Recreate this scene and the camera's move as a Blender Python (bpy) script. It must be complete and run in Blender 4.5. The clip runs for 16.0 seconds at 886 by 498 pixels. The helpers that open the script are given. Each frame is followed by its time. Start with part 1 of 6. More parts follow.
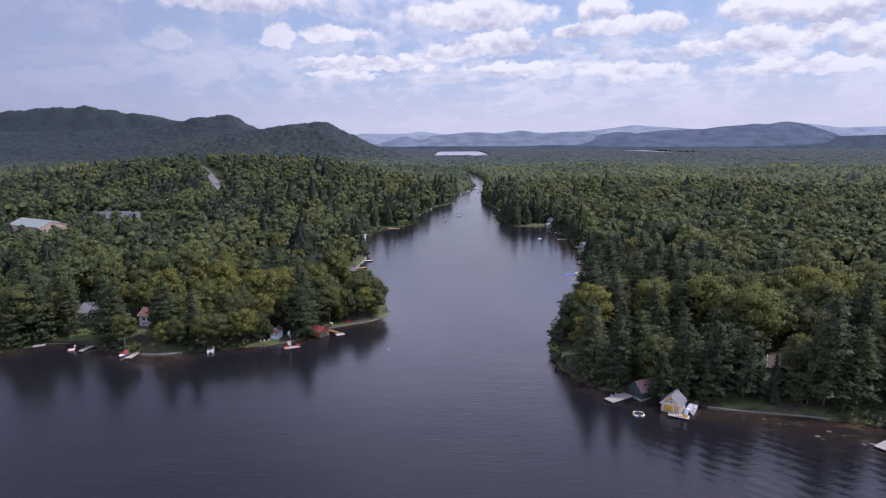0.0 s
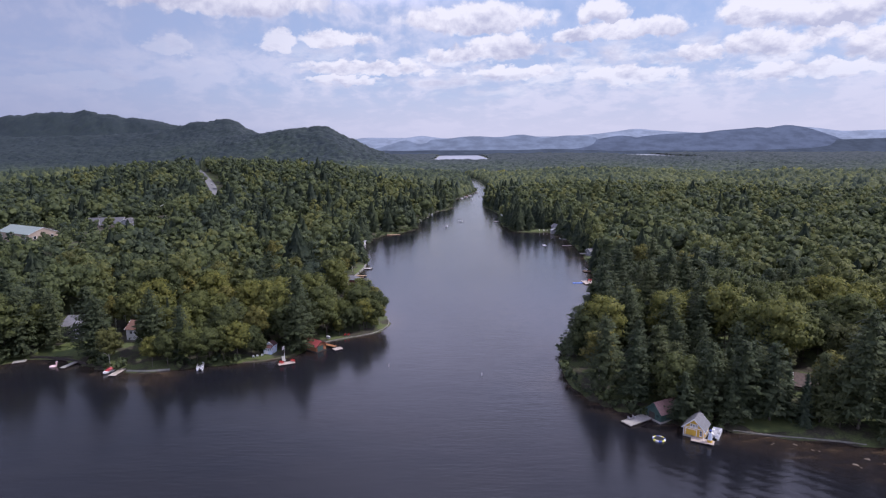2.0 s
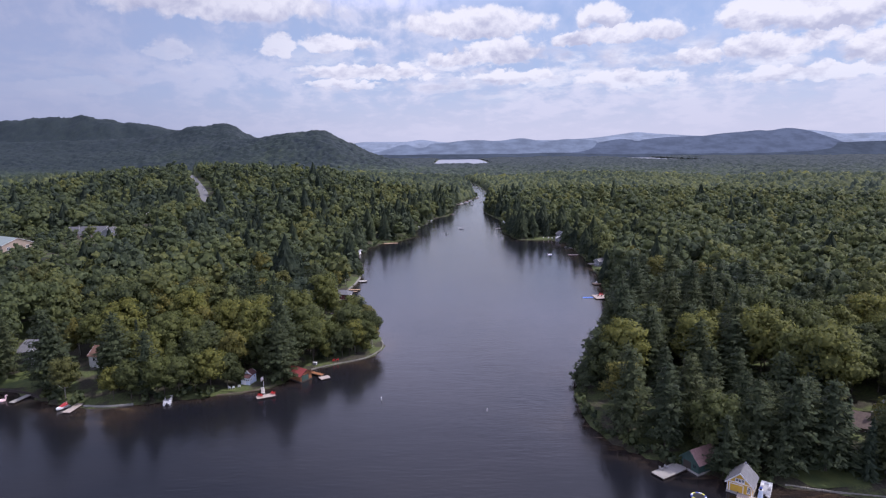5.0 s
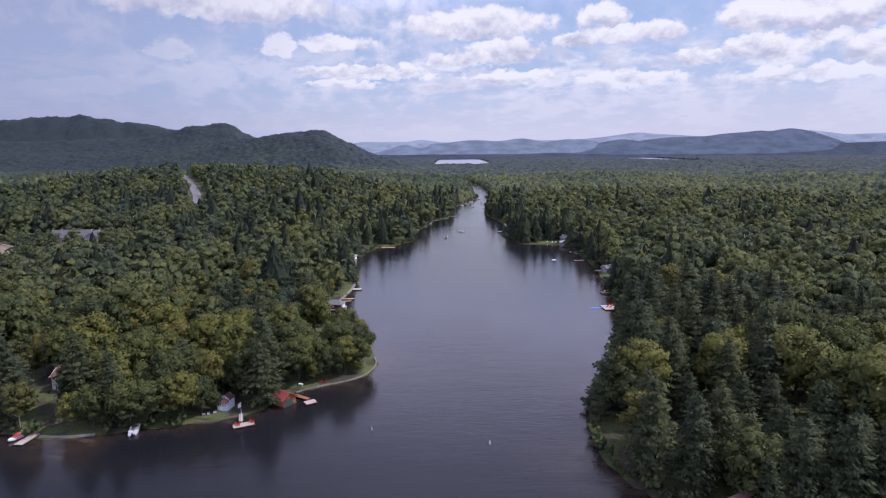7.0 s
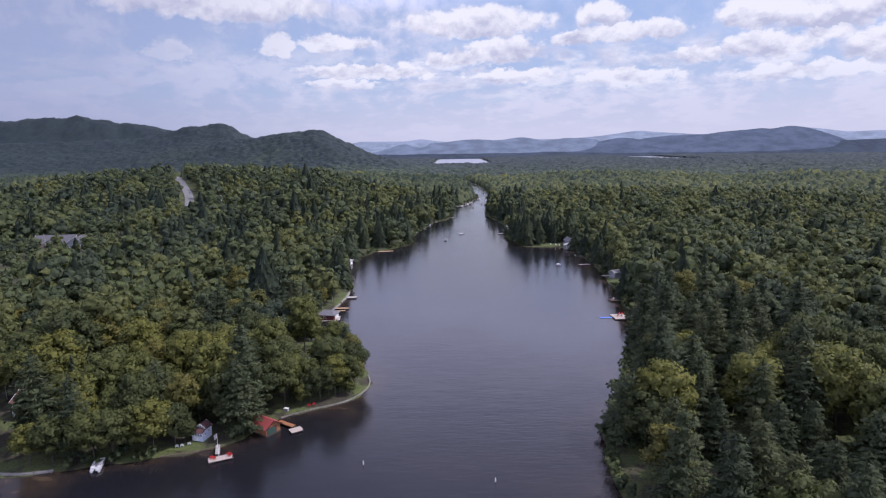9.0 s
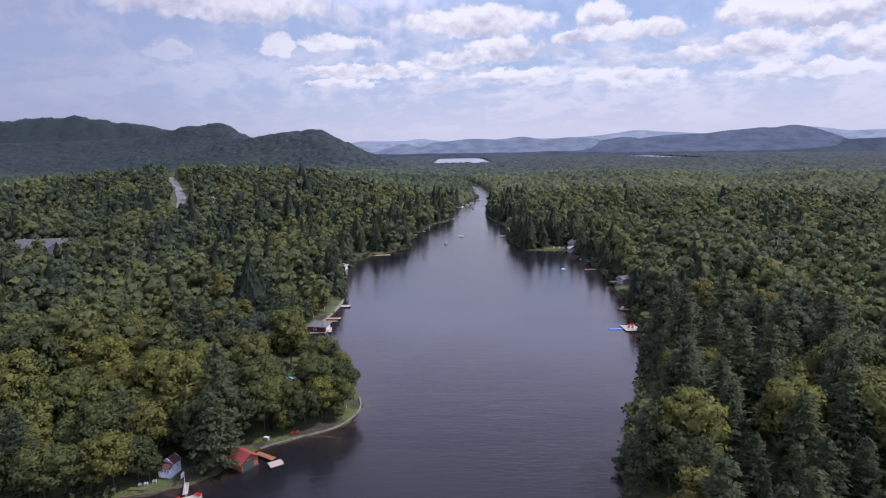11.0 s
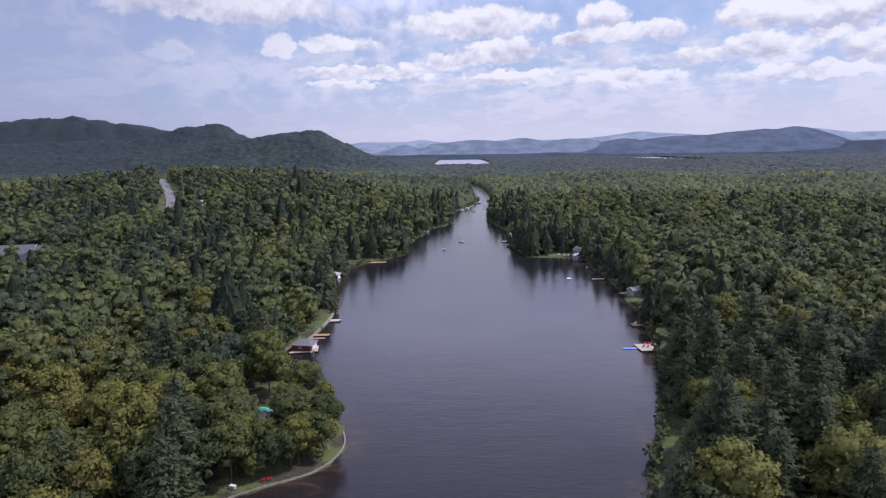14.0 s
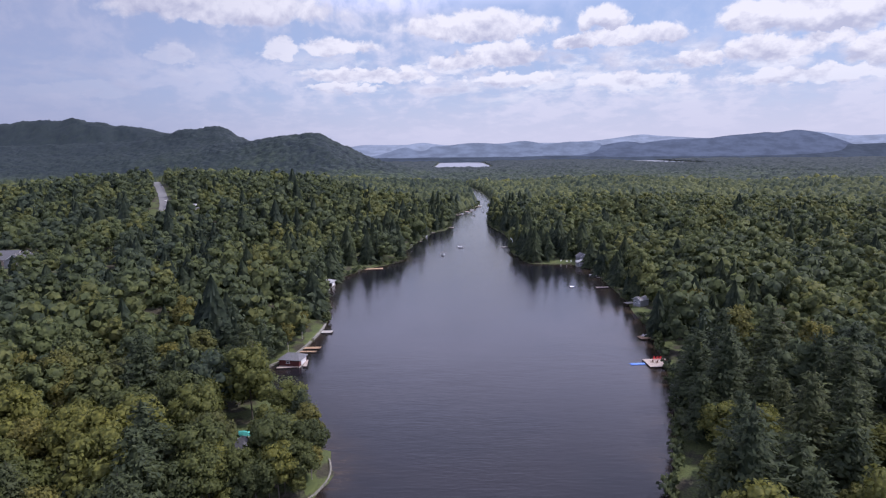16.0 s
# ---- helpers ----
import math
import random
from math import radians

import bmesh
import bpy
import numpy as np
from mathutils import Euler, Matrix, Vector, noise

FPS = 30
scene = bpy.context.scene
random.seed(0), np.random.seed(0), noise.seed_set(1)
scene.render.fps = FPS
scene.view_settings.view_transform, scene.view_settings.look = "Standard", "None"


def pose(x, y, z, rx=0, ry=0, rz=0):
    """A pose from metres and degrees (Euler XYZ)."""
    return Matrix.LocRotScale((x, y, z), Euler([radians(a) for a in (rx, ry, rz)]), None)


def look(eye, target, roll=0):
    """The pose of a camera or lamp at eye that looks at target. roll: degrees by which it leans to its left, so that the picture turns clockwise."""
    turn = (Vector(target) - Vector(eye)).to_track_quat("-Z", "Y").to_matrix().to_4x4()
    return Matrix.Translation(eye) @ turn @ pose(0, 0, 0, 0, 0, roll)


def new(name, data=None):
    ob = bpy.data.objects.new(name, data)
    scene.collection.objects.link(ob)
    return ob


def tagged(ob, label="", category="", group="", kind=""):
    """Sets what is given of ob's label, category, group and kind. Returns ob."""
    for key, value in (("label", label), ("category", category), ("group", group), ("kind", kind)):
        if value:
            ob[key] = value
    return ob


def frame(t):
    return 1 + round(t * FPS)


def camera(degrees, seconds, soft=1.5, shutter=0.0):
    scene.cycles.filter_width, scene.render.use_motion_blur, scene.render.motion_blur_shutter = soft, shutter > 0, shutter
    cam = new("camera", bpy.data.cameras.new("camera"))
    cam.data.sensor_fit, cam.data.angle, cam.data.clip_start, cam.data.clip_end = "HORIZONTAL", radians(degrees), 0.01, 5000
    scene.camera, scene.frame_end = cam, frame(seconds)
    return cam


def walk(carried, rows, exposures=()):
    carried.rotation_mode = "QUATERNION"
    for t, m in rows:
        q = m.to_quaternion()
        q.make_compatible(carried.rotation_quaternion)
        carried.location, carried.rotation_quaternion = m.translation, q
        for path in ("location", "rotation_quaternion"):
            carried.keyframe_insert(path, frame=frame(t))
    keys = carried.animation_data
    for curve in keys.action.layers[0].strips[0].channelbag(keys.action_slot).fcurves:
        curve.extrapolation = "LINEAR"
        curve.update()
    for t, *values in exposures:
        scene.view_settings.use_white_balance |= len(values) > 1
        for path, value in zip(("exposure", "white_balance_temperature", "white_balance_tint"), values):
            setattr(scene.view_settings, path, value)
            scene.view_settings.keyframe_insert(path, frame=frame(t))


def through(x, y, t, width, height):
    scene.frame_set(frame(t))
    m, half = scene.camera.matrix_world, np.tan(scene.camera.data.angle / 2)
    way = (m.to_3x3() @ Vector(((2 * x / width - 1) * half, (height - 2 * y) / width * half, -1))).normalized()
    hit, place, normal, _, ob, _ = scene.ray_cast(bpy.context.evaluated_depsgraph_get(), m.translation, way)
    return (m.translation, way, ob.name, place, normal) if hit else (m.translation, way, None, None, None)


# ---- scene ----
cam = camera(73.0, 16.0, 1.25)
PATH = [
    (0, (0.63, -17.44, 81.17), (-1.12, 80.96, 63.37), -0.4),
    (0.5, (0.22, -14.50, 81.06), (-1.53, 83.90, 63.46), -0.4),
    (1, (-0.14, -11.24, 81.12), (-1.94, 87.21, 63.62), -0.4),
    (1.5, (-0.48, -7.87, 81.14), (-2.28, 90.63, 63.84), -0.4),
    (2, (-0.67, -4.26, 81.07), (-2.47, 94.24, 63.92), -0.5),
    (2.5, (-0.93, -0.52, 81.13), (-2.73, 98.03, 64.13), -0.5),
    (3, (-0.96, 3.55, 81.16), (-2.81, 102.10, 64.31), -0.5),
    (3.5, (-1.05, 7.79, 81.18), (-2.90, 106.39, 64.43), -0.6),
    (4, (-1.04, 12.14, 81.09), (-2.84, 110.74, 64.44), -0.7),
    (6.5, (-0.53, 37.35, 81.37), (-2.33, 135.95, 64.92), -0.6),
    (7, (-0.47, 42.35, 81.43), (-2.32, 140.95, 64.93), -0.6),
    (7.5, (-0.44, 47.03, 81.45), (-2.24, 145.68, 64.90), -0.8),
    (8, (-0.57, 51.91, 81.40), (-2.42, 150.51, 64.85), -0.8),
    (8.5, (-0.55, 56.68, 81.58), (-2.40, 155.28, 65.03), -0.9),
    (9, (-0.43, 61.34, 81.71), (-2.28, 159.89, 65.11), -0.9),
    (11.5, (0.13, 85.04, 81.80), (-1.77, 183.64, 65.10), -1.0),
    (12, (0.02, 89.09, 81.87), (-1.83, 187.64, 65.17), -1.0),
    (12.5, (0.25, 92.97, 81.85), (-1.65, 191.57, 65.25), -1.0),
    (13, (0.52, 96.94, 81.88), (-1.38, 195.54, 65.33), -1.0),
    (13.5, (0.76, 100.84, 81.96), (-1.19, 199.44, 65.46), -0.9),
    (14, (1.08, 104.40, 82.04), (-0.92, 203.00, 65.54), -0.9),
    (14.5, (1.33, 108.01, 82.13), (-0.72, 206.61, 65.78), -0.9),
    (15, (1.48, 111.58, 82.10), (-0.52, 210.23, 65.85), -0.8),
    (15.5, (1.80, 115.11, 82.10), (-0.20, 213.76, 65.95), -0.9),
    (16, (2.29, 118.51, 82.14), (0.19, 217.21, 66.09), -0.8),
]
walk(cam, [(t, look(eye, target, roll)) for t, eye, target, roll in PATH], [(0, 0.0, 6100, 20), (16, 0.0, 6100, 20)])

# ---- world, sun, exposure ----
SUN_EL, SUN_AZ = radians(54), radians(86)      # height, and turn from +y towards +x
sun_way = Vector((math.sin(SUN_AZ) * math.cos(SUN_EL), math.cos(SUN_AZ) * math.cos(SUN_EL), math.sin(SUN_EL)))
sun = new("sun", bpy.data.lights.new("sun", "SUN"))
sun.data.energy, sun.data.angle, sun.data.color = 3.8, radians(0.8), (1.0, 0.95, 0.86)
sun.matrix_world = look((0, 0, 300), Vector((0, 0, 300)) - sun_way)
scene.view_settings.exposure = 0.0


class Nodes:
    """Short-hand for building a node tree."""

    def __init__(self, tree):
        self.tree = tree
        tree.nodes.clear()

    def add(self, kind, inputs=(), operation=None, use_clamp=None):
        n = self.tree.nodes.new(kind)
        if operation:
            n.operation = operation
        if use_clamp:
            n.use_clamp = True
        for k, v in (inputs.items() if isinstance(inputs, dict) else enumerate(inputs)):
            if v is None:
                continue
            if isinstance(v, bpy.types.NodeSocket):
                self.tree.links.new(v, n.inputs[k])
            else:
                n.inputs[k].default_value = v
        return n

    def math(self, op, a, b=None, c=None, clamp=False):
        return self.add("ShaderNodeMath", (a, b, c), operation=op, use_clamp=clamp).outputs[0]

    def vec(self, op, a, b=None):
        return self.add("ShaderNodeVectorMath", (a, b), operation=op).outputs[0]

    def mix(self, f, a, b, blend="MIX"):
        n = self.add("ShaderNodeMix")
        n.data_type, n.blend_type = "RGBA", blend
        for k, v in ((0, f), (6, a), (7, b)):
            if isinstance(v, bpy.types.NodeSocket):
                self.tree.links.new(v, n.inputs[k])
            else:
                n.inputs[k].default_value = v
        return n.outputs[2]

    def step(self, v, lo, hi, out0=0.0, out1=1.0):
        n = self.add("ShaderNodeMapRange", (v, lo, hi, out0, out1))
        n.interpolation_type = "SMOOTHSTEP"
        return n.outputs[0]

    def noise(self, vec, scale, detail=4.0, rough=0.55, distort=0.0):
        return self.add("ShaderNodeTexNoise", {"Vector": vec, "Scale": scale, "Detail": detail, "Roughness": rough, "Distortion": distort})


def make_world():
    w = bpy.data.worlds.new("sky")
    scene.world = w
    w.use_nodes = True
    n = Nodes(w.node_tree)
    ray = n.add("ShaderNodeTexCoord").outputs["Generated"]
    s = n.add("ShaderNodeSeparateXYZ", (ray,))
    x, y, z = s.outputs
    air = n.add("ShaderNodeTexSky")
    air.sky_type, air.sun_disc, air.sun_elevation, air.sun_rotation = "NISHITA", False, SUN_EL, SUN_AZ
    air.altitude, air.air_density, air.dust_density, air.ozone_density = 500.0, 1.0, 1.2, 1.5
    sky = n.mix(1.0, air.outputs[0], (0.118, 0.112, 0.118, 1), "MULTIPLY")
    up = n.math("MAXIMUM", z, 0.0)
    turn = n.math("ARCTAN2", x, y)

    # clouds: turn and height, with puffs flattened the lower they stand
    def puffs(lift, wide, tall, seed, detail):
        rise = n.math("DIVIDE", n.math("ADD", up, lift), n.math("ADD", up, 0.22))
        p = n.add("ShaderNodeCombineXYZ", (n.math("MULTIPLY", turn, wide), n.math("MULTIPLY", rise, tall), seed)).outputs[0]
        return n.noise(p, 1.0, detail, 0.58, 0.25).outputs[0]
    # two scales of billows, which also ruffle the outlines of the clouds
    field, field_up = puffs(0.0, 9.0, 9.5, 3.1, 7.0), puffs(0.010, 9.0, 9.5, 3.1, 5.0)
    rough, rough_up = puffs(0.0, 30.0, 26.0, 8.3, 6.0), puffs(0.006, 30.0, 26.0, 8.3, 4.0)
    across = n.math("MULTIPLY", n.math("SUBTRACT", puffs(0.0, 38.0, 30.0, 1.7, 4.0), 0.5), 0.055)
    lift_ = n.math("MULTIPLY", n.math("SUBTRACT", puffs(0.0, 38.0, 30.0, 6.1, 4.0), 0.5), 0.030)
    tw, uw = n.math("ADD", turn, across), n.math("ADD", up, lift_)
    # single cumulus clouds: domed above, flat below
    heap, base = None, 0.0
    for a, e, wd, ht in CLOUDS:
        u = n.math("DIVIDE", n.math("SUBTRACT", tw, a), wd * 1.08)
        v = n.math("DIVIDE", n.math("SUBTRACT", uw, e), ht * 1.10)
        v2 = n.math("MULTIPLY", v, n.math("ADD", 1.0, n.math("MULTIPLY", n.math("LESS_THAN", v, 0.0), 0.35)))
        m = n.math("SUBTRACT", 1.0, n.math("SQRT", n.math("ADD", n.math("MULTIPLY", u, u), n.math("MULTIPLY", v2, v2))))
        base = v if heap is None else n.math("ADD", base, n.math("MULTIPLY", n.math("GREATER_THAN", m, heap), n.math("SUBTRACT", v, base)))
        heap = m if heap is None else n.math("MAXIMUM", heap, m)
    # rows of small flat cumulus low over the hills
    rows = puffs(0.0, 13.0, 21.0, 12.4, 6.0)
    row = n.math("MULTIPLY", n.step(rows, 0.45, 0.64), n.math("MULTIPLY", n.step(up, 0.055, 0.095), n.step(up, 0.135, 0.175, 1.0, 0.0)))
    row = n.math("MULTIPLY", row, n.step(turn, -0.40, 0.0, 0.25, 0.80))
    dense = n.math("ADD", heap, n.math("ADD", n.math("MULTIPLY", n.math("SUBTRACT", rough, 0.5), 0.9), n.math("MULTIPLY", n.math("SUBTRACT", field, 0.5), 0.6)))
    single = n.math("MULTIPLY", n.step(dense, -0.02, 0.30), n.math("MAXIMUM", n.step(turn, -0.55, -0.15, 0.35, 1.0), n.step(up, 0.16, 0.18)))
    cum = n.math("MAXIMUM", single, row)
    # sunlit above, grey below
    slope = n.math("ADD", n.math("MULTIPLY", n.math("SUBTRACT", field, field_up), 3.0), n.math("MULTIPLY", n.math("SUBTRACT", rough, rough_up), 1.8))
    lit = n.math("ADD", n.math("ADD", 0.66, slope), n.math("MULTIPLY", single, n.step(base, -0.9, 0.7, -0.42, 0.22)))
    lit = n.math("MULTIPLY", lit, 1.15, clamp=True)
    # the veil of thin cloud, and the haze low down
    side = n.math("MULTIPLY", n.step(turn, -0.62, -0.05, 0.62, 1.0), n.math("MAXIMUM", n.step(up, 0.12, 0.17, 1.0, 0.30), n.step(turn, -0.1, 0.1, 1.0, 0.0)))
    thin = n.math("ADD", n.math("MULTIPLY", field_up, 0.55), n.math("MULTIPLY", rough_up, 0.45))
    veil = n.math("MULTIPLY", n.step(thin, 0.36, 0.60, 0.22, 0.80), side)
    # unseen sky above the view: brightened for water and fill, dimmed at left
    overhead = n.step(up, 0.20, 0.27)
    left_dim = n.math("MULTIPLY", n.step(turn, -0.60, -0.05, 1.0, 0.0), n.step(turn, -1.5, -0.9))
    broad = n.math("MULTIPLY", n.step(turn, -0.72, -0.10, 0.66, 0.0), n.step(turn, -1.5, -0.9))
    veil = n.math("MAXIMUM", veil, n.math("MULTIPLY", overhead, 0.88))
    low = n.step(up, 0.0, 0.12, 0.90, 0.0)
    blue = n.mix(0.55, sky, (0.42, 0.57, 0.83, 1))
    veiled = n.mix(n.step(thin, 0.42, 0.60), (0.50, 0.55, 0.70, 1), (0.74, 0.75, 0.85, 1))
    veiled = n.mix(overhead, veiled, n.mix(n.step(up, 0.34, 0.50), n.mix(left_dim, (1.36, 1.38, 1.80, 1), (0.46, 0.50, 0.66, 1)), n.mix(left_dim, (0.90, 0.92, 1.22, 1), (0.21, 0.235, 0.34, 1))))
    c = n.mix(veil, blue, veiled)
    c = n.mix(low, c, n.mix(n.step(turn, -0.65, 0.15), (0.45, 0.49, 0.64, 1), (0.64, 0.65, 0.77, 1)))
    white = n.mix(lit, (0.52, 0.54, 0.66, 1), (0.90, 0.90, 0.93, 1))
    c = n.mix(n.math("MULTIPLY", cum, n.step(up, 0.03, 0.13, 0.25, 0.94)), c, white)
    c = n.mix(broad, c, (0.31, 0.345, 0.50, 1))
    bg = n.add("ShaderNodeBackground", (c, 1.0))
    n.add("ShaderNodeOutputWorld", (bg.outputs[0],))


# turn, height, half width, half height (radians); the visible cumulus clouds
CLOUDS = [
    (-0.355, 0.211, 0.179, 0.032), (-0.429, 0.143, 0.032, 0.015), (-0.593, 0.086, 0.034, 0.013), (-0.524, 0.093, 0.058, 0.017), (-0.270, 0.156, 0.032, 0.021), (-0.189, 0.162, 0.071, 0.017),
    (0.035, 0.189, 0.123, 0.026), (0.087, 0.148, 0.066, 0.025), (0.002, 0.139, 0.047, 0.015), (0.238, 0.193, 0.043, 0.021), (0.282, 0.167, 0.094, 0.017), (0.202, 0.163, 0.040, 0.013),
    (0.454, 0.179, 0.058, 0.028), (0.534, 0.179, 0.113, 0.045), (0.473, 0.136, 0.075, 0.023), (0.541, 0.145, 0.034, 0.015), (0.601, 0.123, 0.057, 0.028), (0.282, 0.103, 0.085, 0.017),
    (0.371, 0.130, 0.047, 0.013), (-0.134, 0.120, 0.113, 0.015), (0.513, 0.097, 0.113, 0.015), (0.091, 0.111, 0.085, 0.013), (-0.171, 0.101, 0.075, 0.009),
]
make_world()

# ---- materials ----


def material(name):
    m = bpy.data.materials.new(name)
    m.use_nodes = True
    return m, Nodes(m.node_tree)


def leaf_material(name, dark, mid, light, source="object", grain=1.1, through=0.25, rough=0.6, gloss=0.14):
    """Foliage: three greens spread over the trees, mottled by clumps of leaves, partly letting light through."""
    m, n = material(name)
    pos = n.add("ShaderNodeTexCoord").outputs["Object"]
    if source == "object":
        r = n.add("ShaderNodeObjectInfo").outputs["Random"]
    else:
        tone = n.add("ShaderNodeAttribute")
        tone.attribute_name = "tone"
        r = tone.outputs["Fac"]
    ramp = n.add("ShaderNodeValToRGB", (r,))
    e = ramp.color_ramp.elements
    e[0].color, e[1].color = (*dark, 1), (*light, 1)
    k = e.new(0.5)
    k.color = (*mid, 1)
    g = n.noise(pos, grain, 3.0).outputs[0]
    c = n.mix(n.step(g, 0.3, 0.7), n.mix(1.0, ramp.outputs[0], (0.62, 0.66, 0.7, 1), "MULTIPLY"), n.mix(1.0, ramp.outputs[0], (1.3, 1.25, 1.1, 1), "MULTIPLY"))
    isl = n.add("ShaderNodeNewGeometry").outputs["Random Per Island"]
    c = n.mix(1.0, c, n.add("ShaderNodeCombineColor", (n.step(isl, 0, 1, 0.86, 1.14), n.step(isl, 0, 1, 0.88, 1.12), n.step(isl, 0, 1, 0.92, 1.06))).outputs[0], "MULTIPLY")
    p = n.add("ShaderNodeBsdfPrincipled", {"Base Color": c, "Roughness": rough})
    p.inputs["Specular IOR Level"].default_value = gloss
    t = n.add("ShaderNodeBsdfTranslucent", (c,))
    mixed = n.add("ShaderNodeMixShader", (through, p.outputs[0], t.outputs[0]))
    n.add("ShaderNodeOutputMaterial", (mixed.outputs[0],))
    return m


def plain_material(name, colour, rough=0.7, metal=0.0, grain=3.0, depth=0.25, bump=0.15, stretch=(1, 1, 1), coat=0.0, vary=0.12):
    """A worn surface: the colour mottled at two scales, with fine relief; stretch draws the grain out (wood)."""
    m, n = material(name)
    pos = n.add("ShaderNodeMapping", {"Vector": n.add("ShaderNodeTexCoord").outputs["Object"], "Scale": stretch}).outputs[0]
    fine = n.noise(pos, grain * 6, 4.0).outputs[0]
    broad = n.noise(pos, grain * 0.5, 3.0).outputs[0]
    k = n.math("ADD", n.math("MULTIPLY", fine, 0.5), n.math("MULTIPLY", broad, 0.5))
    k = n.step(k, 0.3, 0.7, 1 - depth, 1 + depth * 0.6)
    rnd = n.add("ShaderNodeObjectInfo").outputs["Random"]
    k = n.math("MULTIPLY", k, n.step(rnd, 0, 1, 1 - vary, 1 + vary))
    c = n.mix(1.0, (*colour, 1), n.add("ShaderNodeCombineColor", (k, k, k)).outputs[0], "MULTIPLY")
    p = n.add("ShaderNodeBsdfPrincipled", {"Base Color": c, "Roughness": rough, "Metallic": metal, "Coat Weight": coat})
    n.tree.links.new(n.add("ShaderNodeBump", {"Strength": bump, "Distance": 0.02, "Height": fine}).outputs[0], p.inputs["Normal"])
    n.add("ShaderNodeOutputMaterial", (p.outputs[0],))
    return m


def water_material():
    m, n = material("lake_water")
    pos = n.add("ShaderNodeTexCoord").outputs["Object"]
    ripple = n.noise(n.vec("MULTIPLY", pos, (0.22, 0.95, 1.0)), 1.0, 4.0, 0.6, 0.5).outputs[0]
    swell = n.noise(n.vec("MULTIPLY", pos, (0.05, 0.13, 1.0)), 1.0, 2.0).outputs[0]
    gust = n.step(n.noise(n.vec("MULTIPLY", pos, (0.010, 0.006, 1.0)), 1.0, 3.0).outputs[0], 0.35, 0.65, 0.35, 1.0)
    h = n.math("MULTIPLY", n.math("ADD", n.math("MULTIPLY", ripple, 0.19), n.math("MULTIPLY", swell, 0.22)), gust)
    # the last rings of a wake running in to the shallow shore
    xyz = n.add("ShaderNodeSeparateXYZ", (pos,)).outputs
    wander = n.math("MULTIPLY", n.noise(n.vec("MULTIPLY", pos, (0.05, 0.05, 1.0)), 1.0, 2.0).outputs[0], 9.0)
    phase = n.math("ADD", n.math("ADD", n.math("MULTIPLY", xyz[0], 1.05), n.math("MULTIPLY", xyz[1], 1.22)), wander)
    reach = n.math("SQRT", n.math("ADD", n.math("POWER", n.math("DIVIDE", n.math("SUBTRACT", xyz[0], 88.0), 52.0), 2.0), n.math("POWER", n.math("DIVIDE", n.math("SUBTRACT", xyz[1], 126.0), 34.0), 2.0)))
    h = n.math("ADD", h, n.math("MULTIPLY", n.math("SINE", phase), n.step(reach, 0.3, 1.0, 0.055, 0.0)))
    tone = n.noise(n.vec("MULTIPLY", pos, (0.02, 0.03, 1.0)), 1.0, 3.0).outputs[0]
    c = n.mix(n.step(tone, 0.3, 0.7), (0.008, 0.009, 0.013, 1), (0.012, 0.012, 0.015, 1))
    shallow = n.add("ShaderNodeAttribute")
    shallow.attribute_name = "tone"
    bars = n.noise(n.vec("MULTIPLY", pos, (0.10, 0.28, 1.0)), 1.0, 5.0, 0.65, 0.5).outputs[0]
    bed = n.math("MULTIPLY", shallow.outputs["Fac"], n.step(bars, 0.34, 0.68, 0.25, 1.0))
    c = n.mix(bed, c, n.mix(n.step(bars, 0.55, 0.75), (0.050, 0.034, 0.022, 1), (0.11, 0.080, 0.050, 1)))
    p = n.add("ShaderNodeBsdfPrincipled", {"Base Color": c, "Roughness": 0.13, "IOR": 1.36})
    n.tree.links.new(n.add("ShaderNodeBump", {"Strength": 0.48, "Distance": 1.0, "Height": h}).outputs[0], p.inputs["Normal"])
    n.add("ShaderNodeOutputMaterial", (p.outputs[0],))
    return m


def ground_material():
    """Forest floor and rough grass, worn to bare soil and sand in places, with the lake's silt below the water."""
    m, n = material("forest_floor")
    pos = n.add("ShaderNodeTexCoord").outputs["Object"]
    a = n.noise(pos, 0.12, 4.0).outputs[0]
    b = n.noise(pos, 1.6, 5.0).outputs[0]
    grass = n.mix(n.step(b, 0.35, 0.65), (0.045, 0.060, 0.018, 1), (0.085, 0.105, 0.032, 1))
    soil = n.mix(n.step(b, 0.35, 0.65), (0.022, 0.020, 0.012, 1), (0.050, 0.044, 0.028, 1))
    c = n.mix(n.step(a, 0.40, 0.54), soil, grass)
    p = n.add("ShaderNodeBsdfPrincipled", {"Base Color": c, "Roughness": 0.95})
    n.tree.links.new(n.add("ShaderNodeBump", {"Strength": 0.5, "Distance": 0.2, "Height": b}).outputs[0], p.inputs["Normal"])
    n.add("ShaderNodeOutputMaterial", (p.outputs[0],))
    return m


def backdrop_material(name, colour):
    """Far ridges in the blue distance: a plain backdrop that glows faintly, haze put into its colour."""
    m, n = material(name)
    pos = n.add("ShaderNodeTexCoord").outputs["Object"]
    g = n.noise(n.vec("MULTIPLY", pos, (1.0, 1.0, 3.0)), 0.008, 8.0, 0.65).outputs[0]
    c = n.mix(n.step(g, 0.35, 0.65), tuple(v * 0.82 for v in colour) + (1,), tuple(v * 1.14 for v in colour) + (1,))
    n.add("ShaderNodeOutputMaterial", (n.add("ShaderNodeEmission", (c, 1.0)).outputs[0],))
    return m


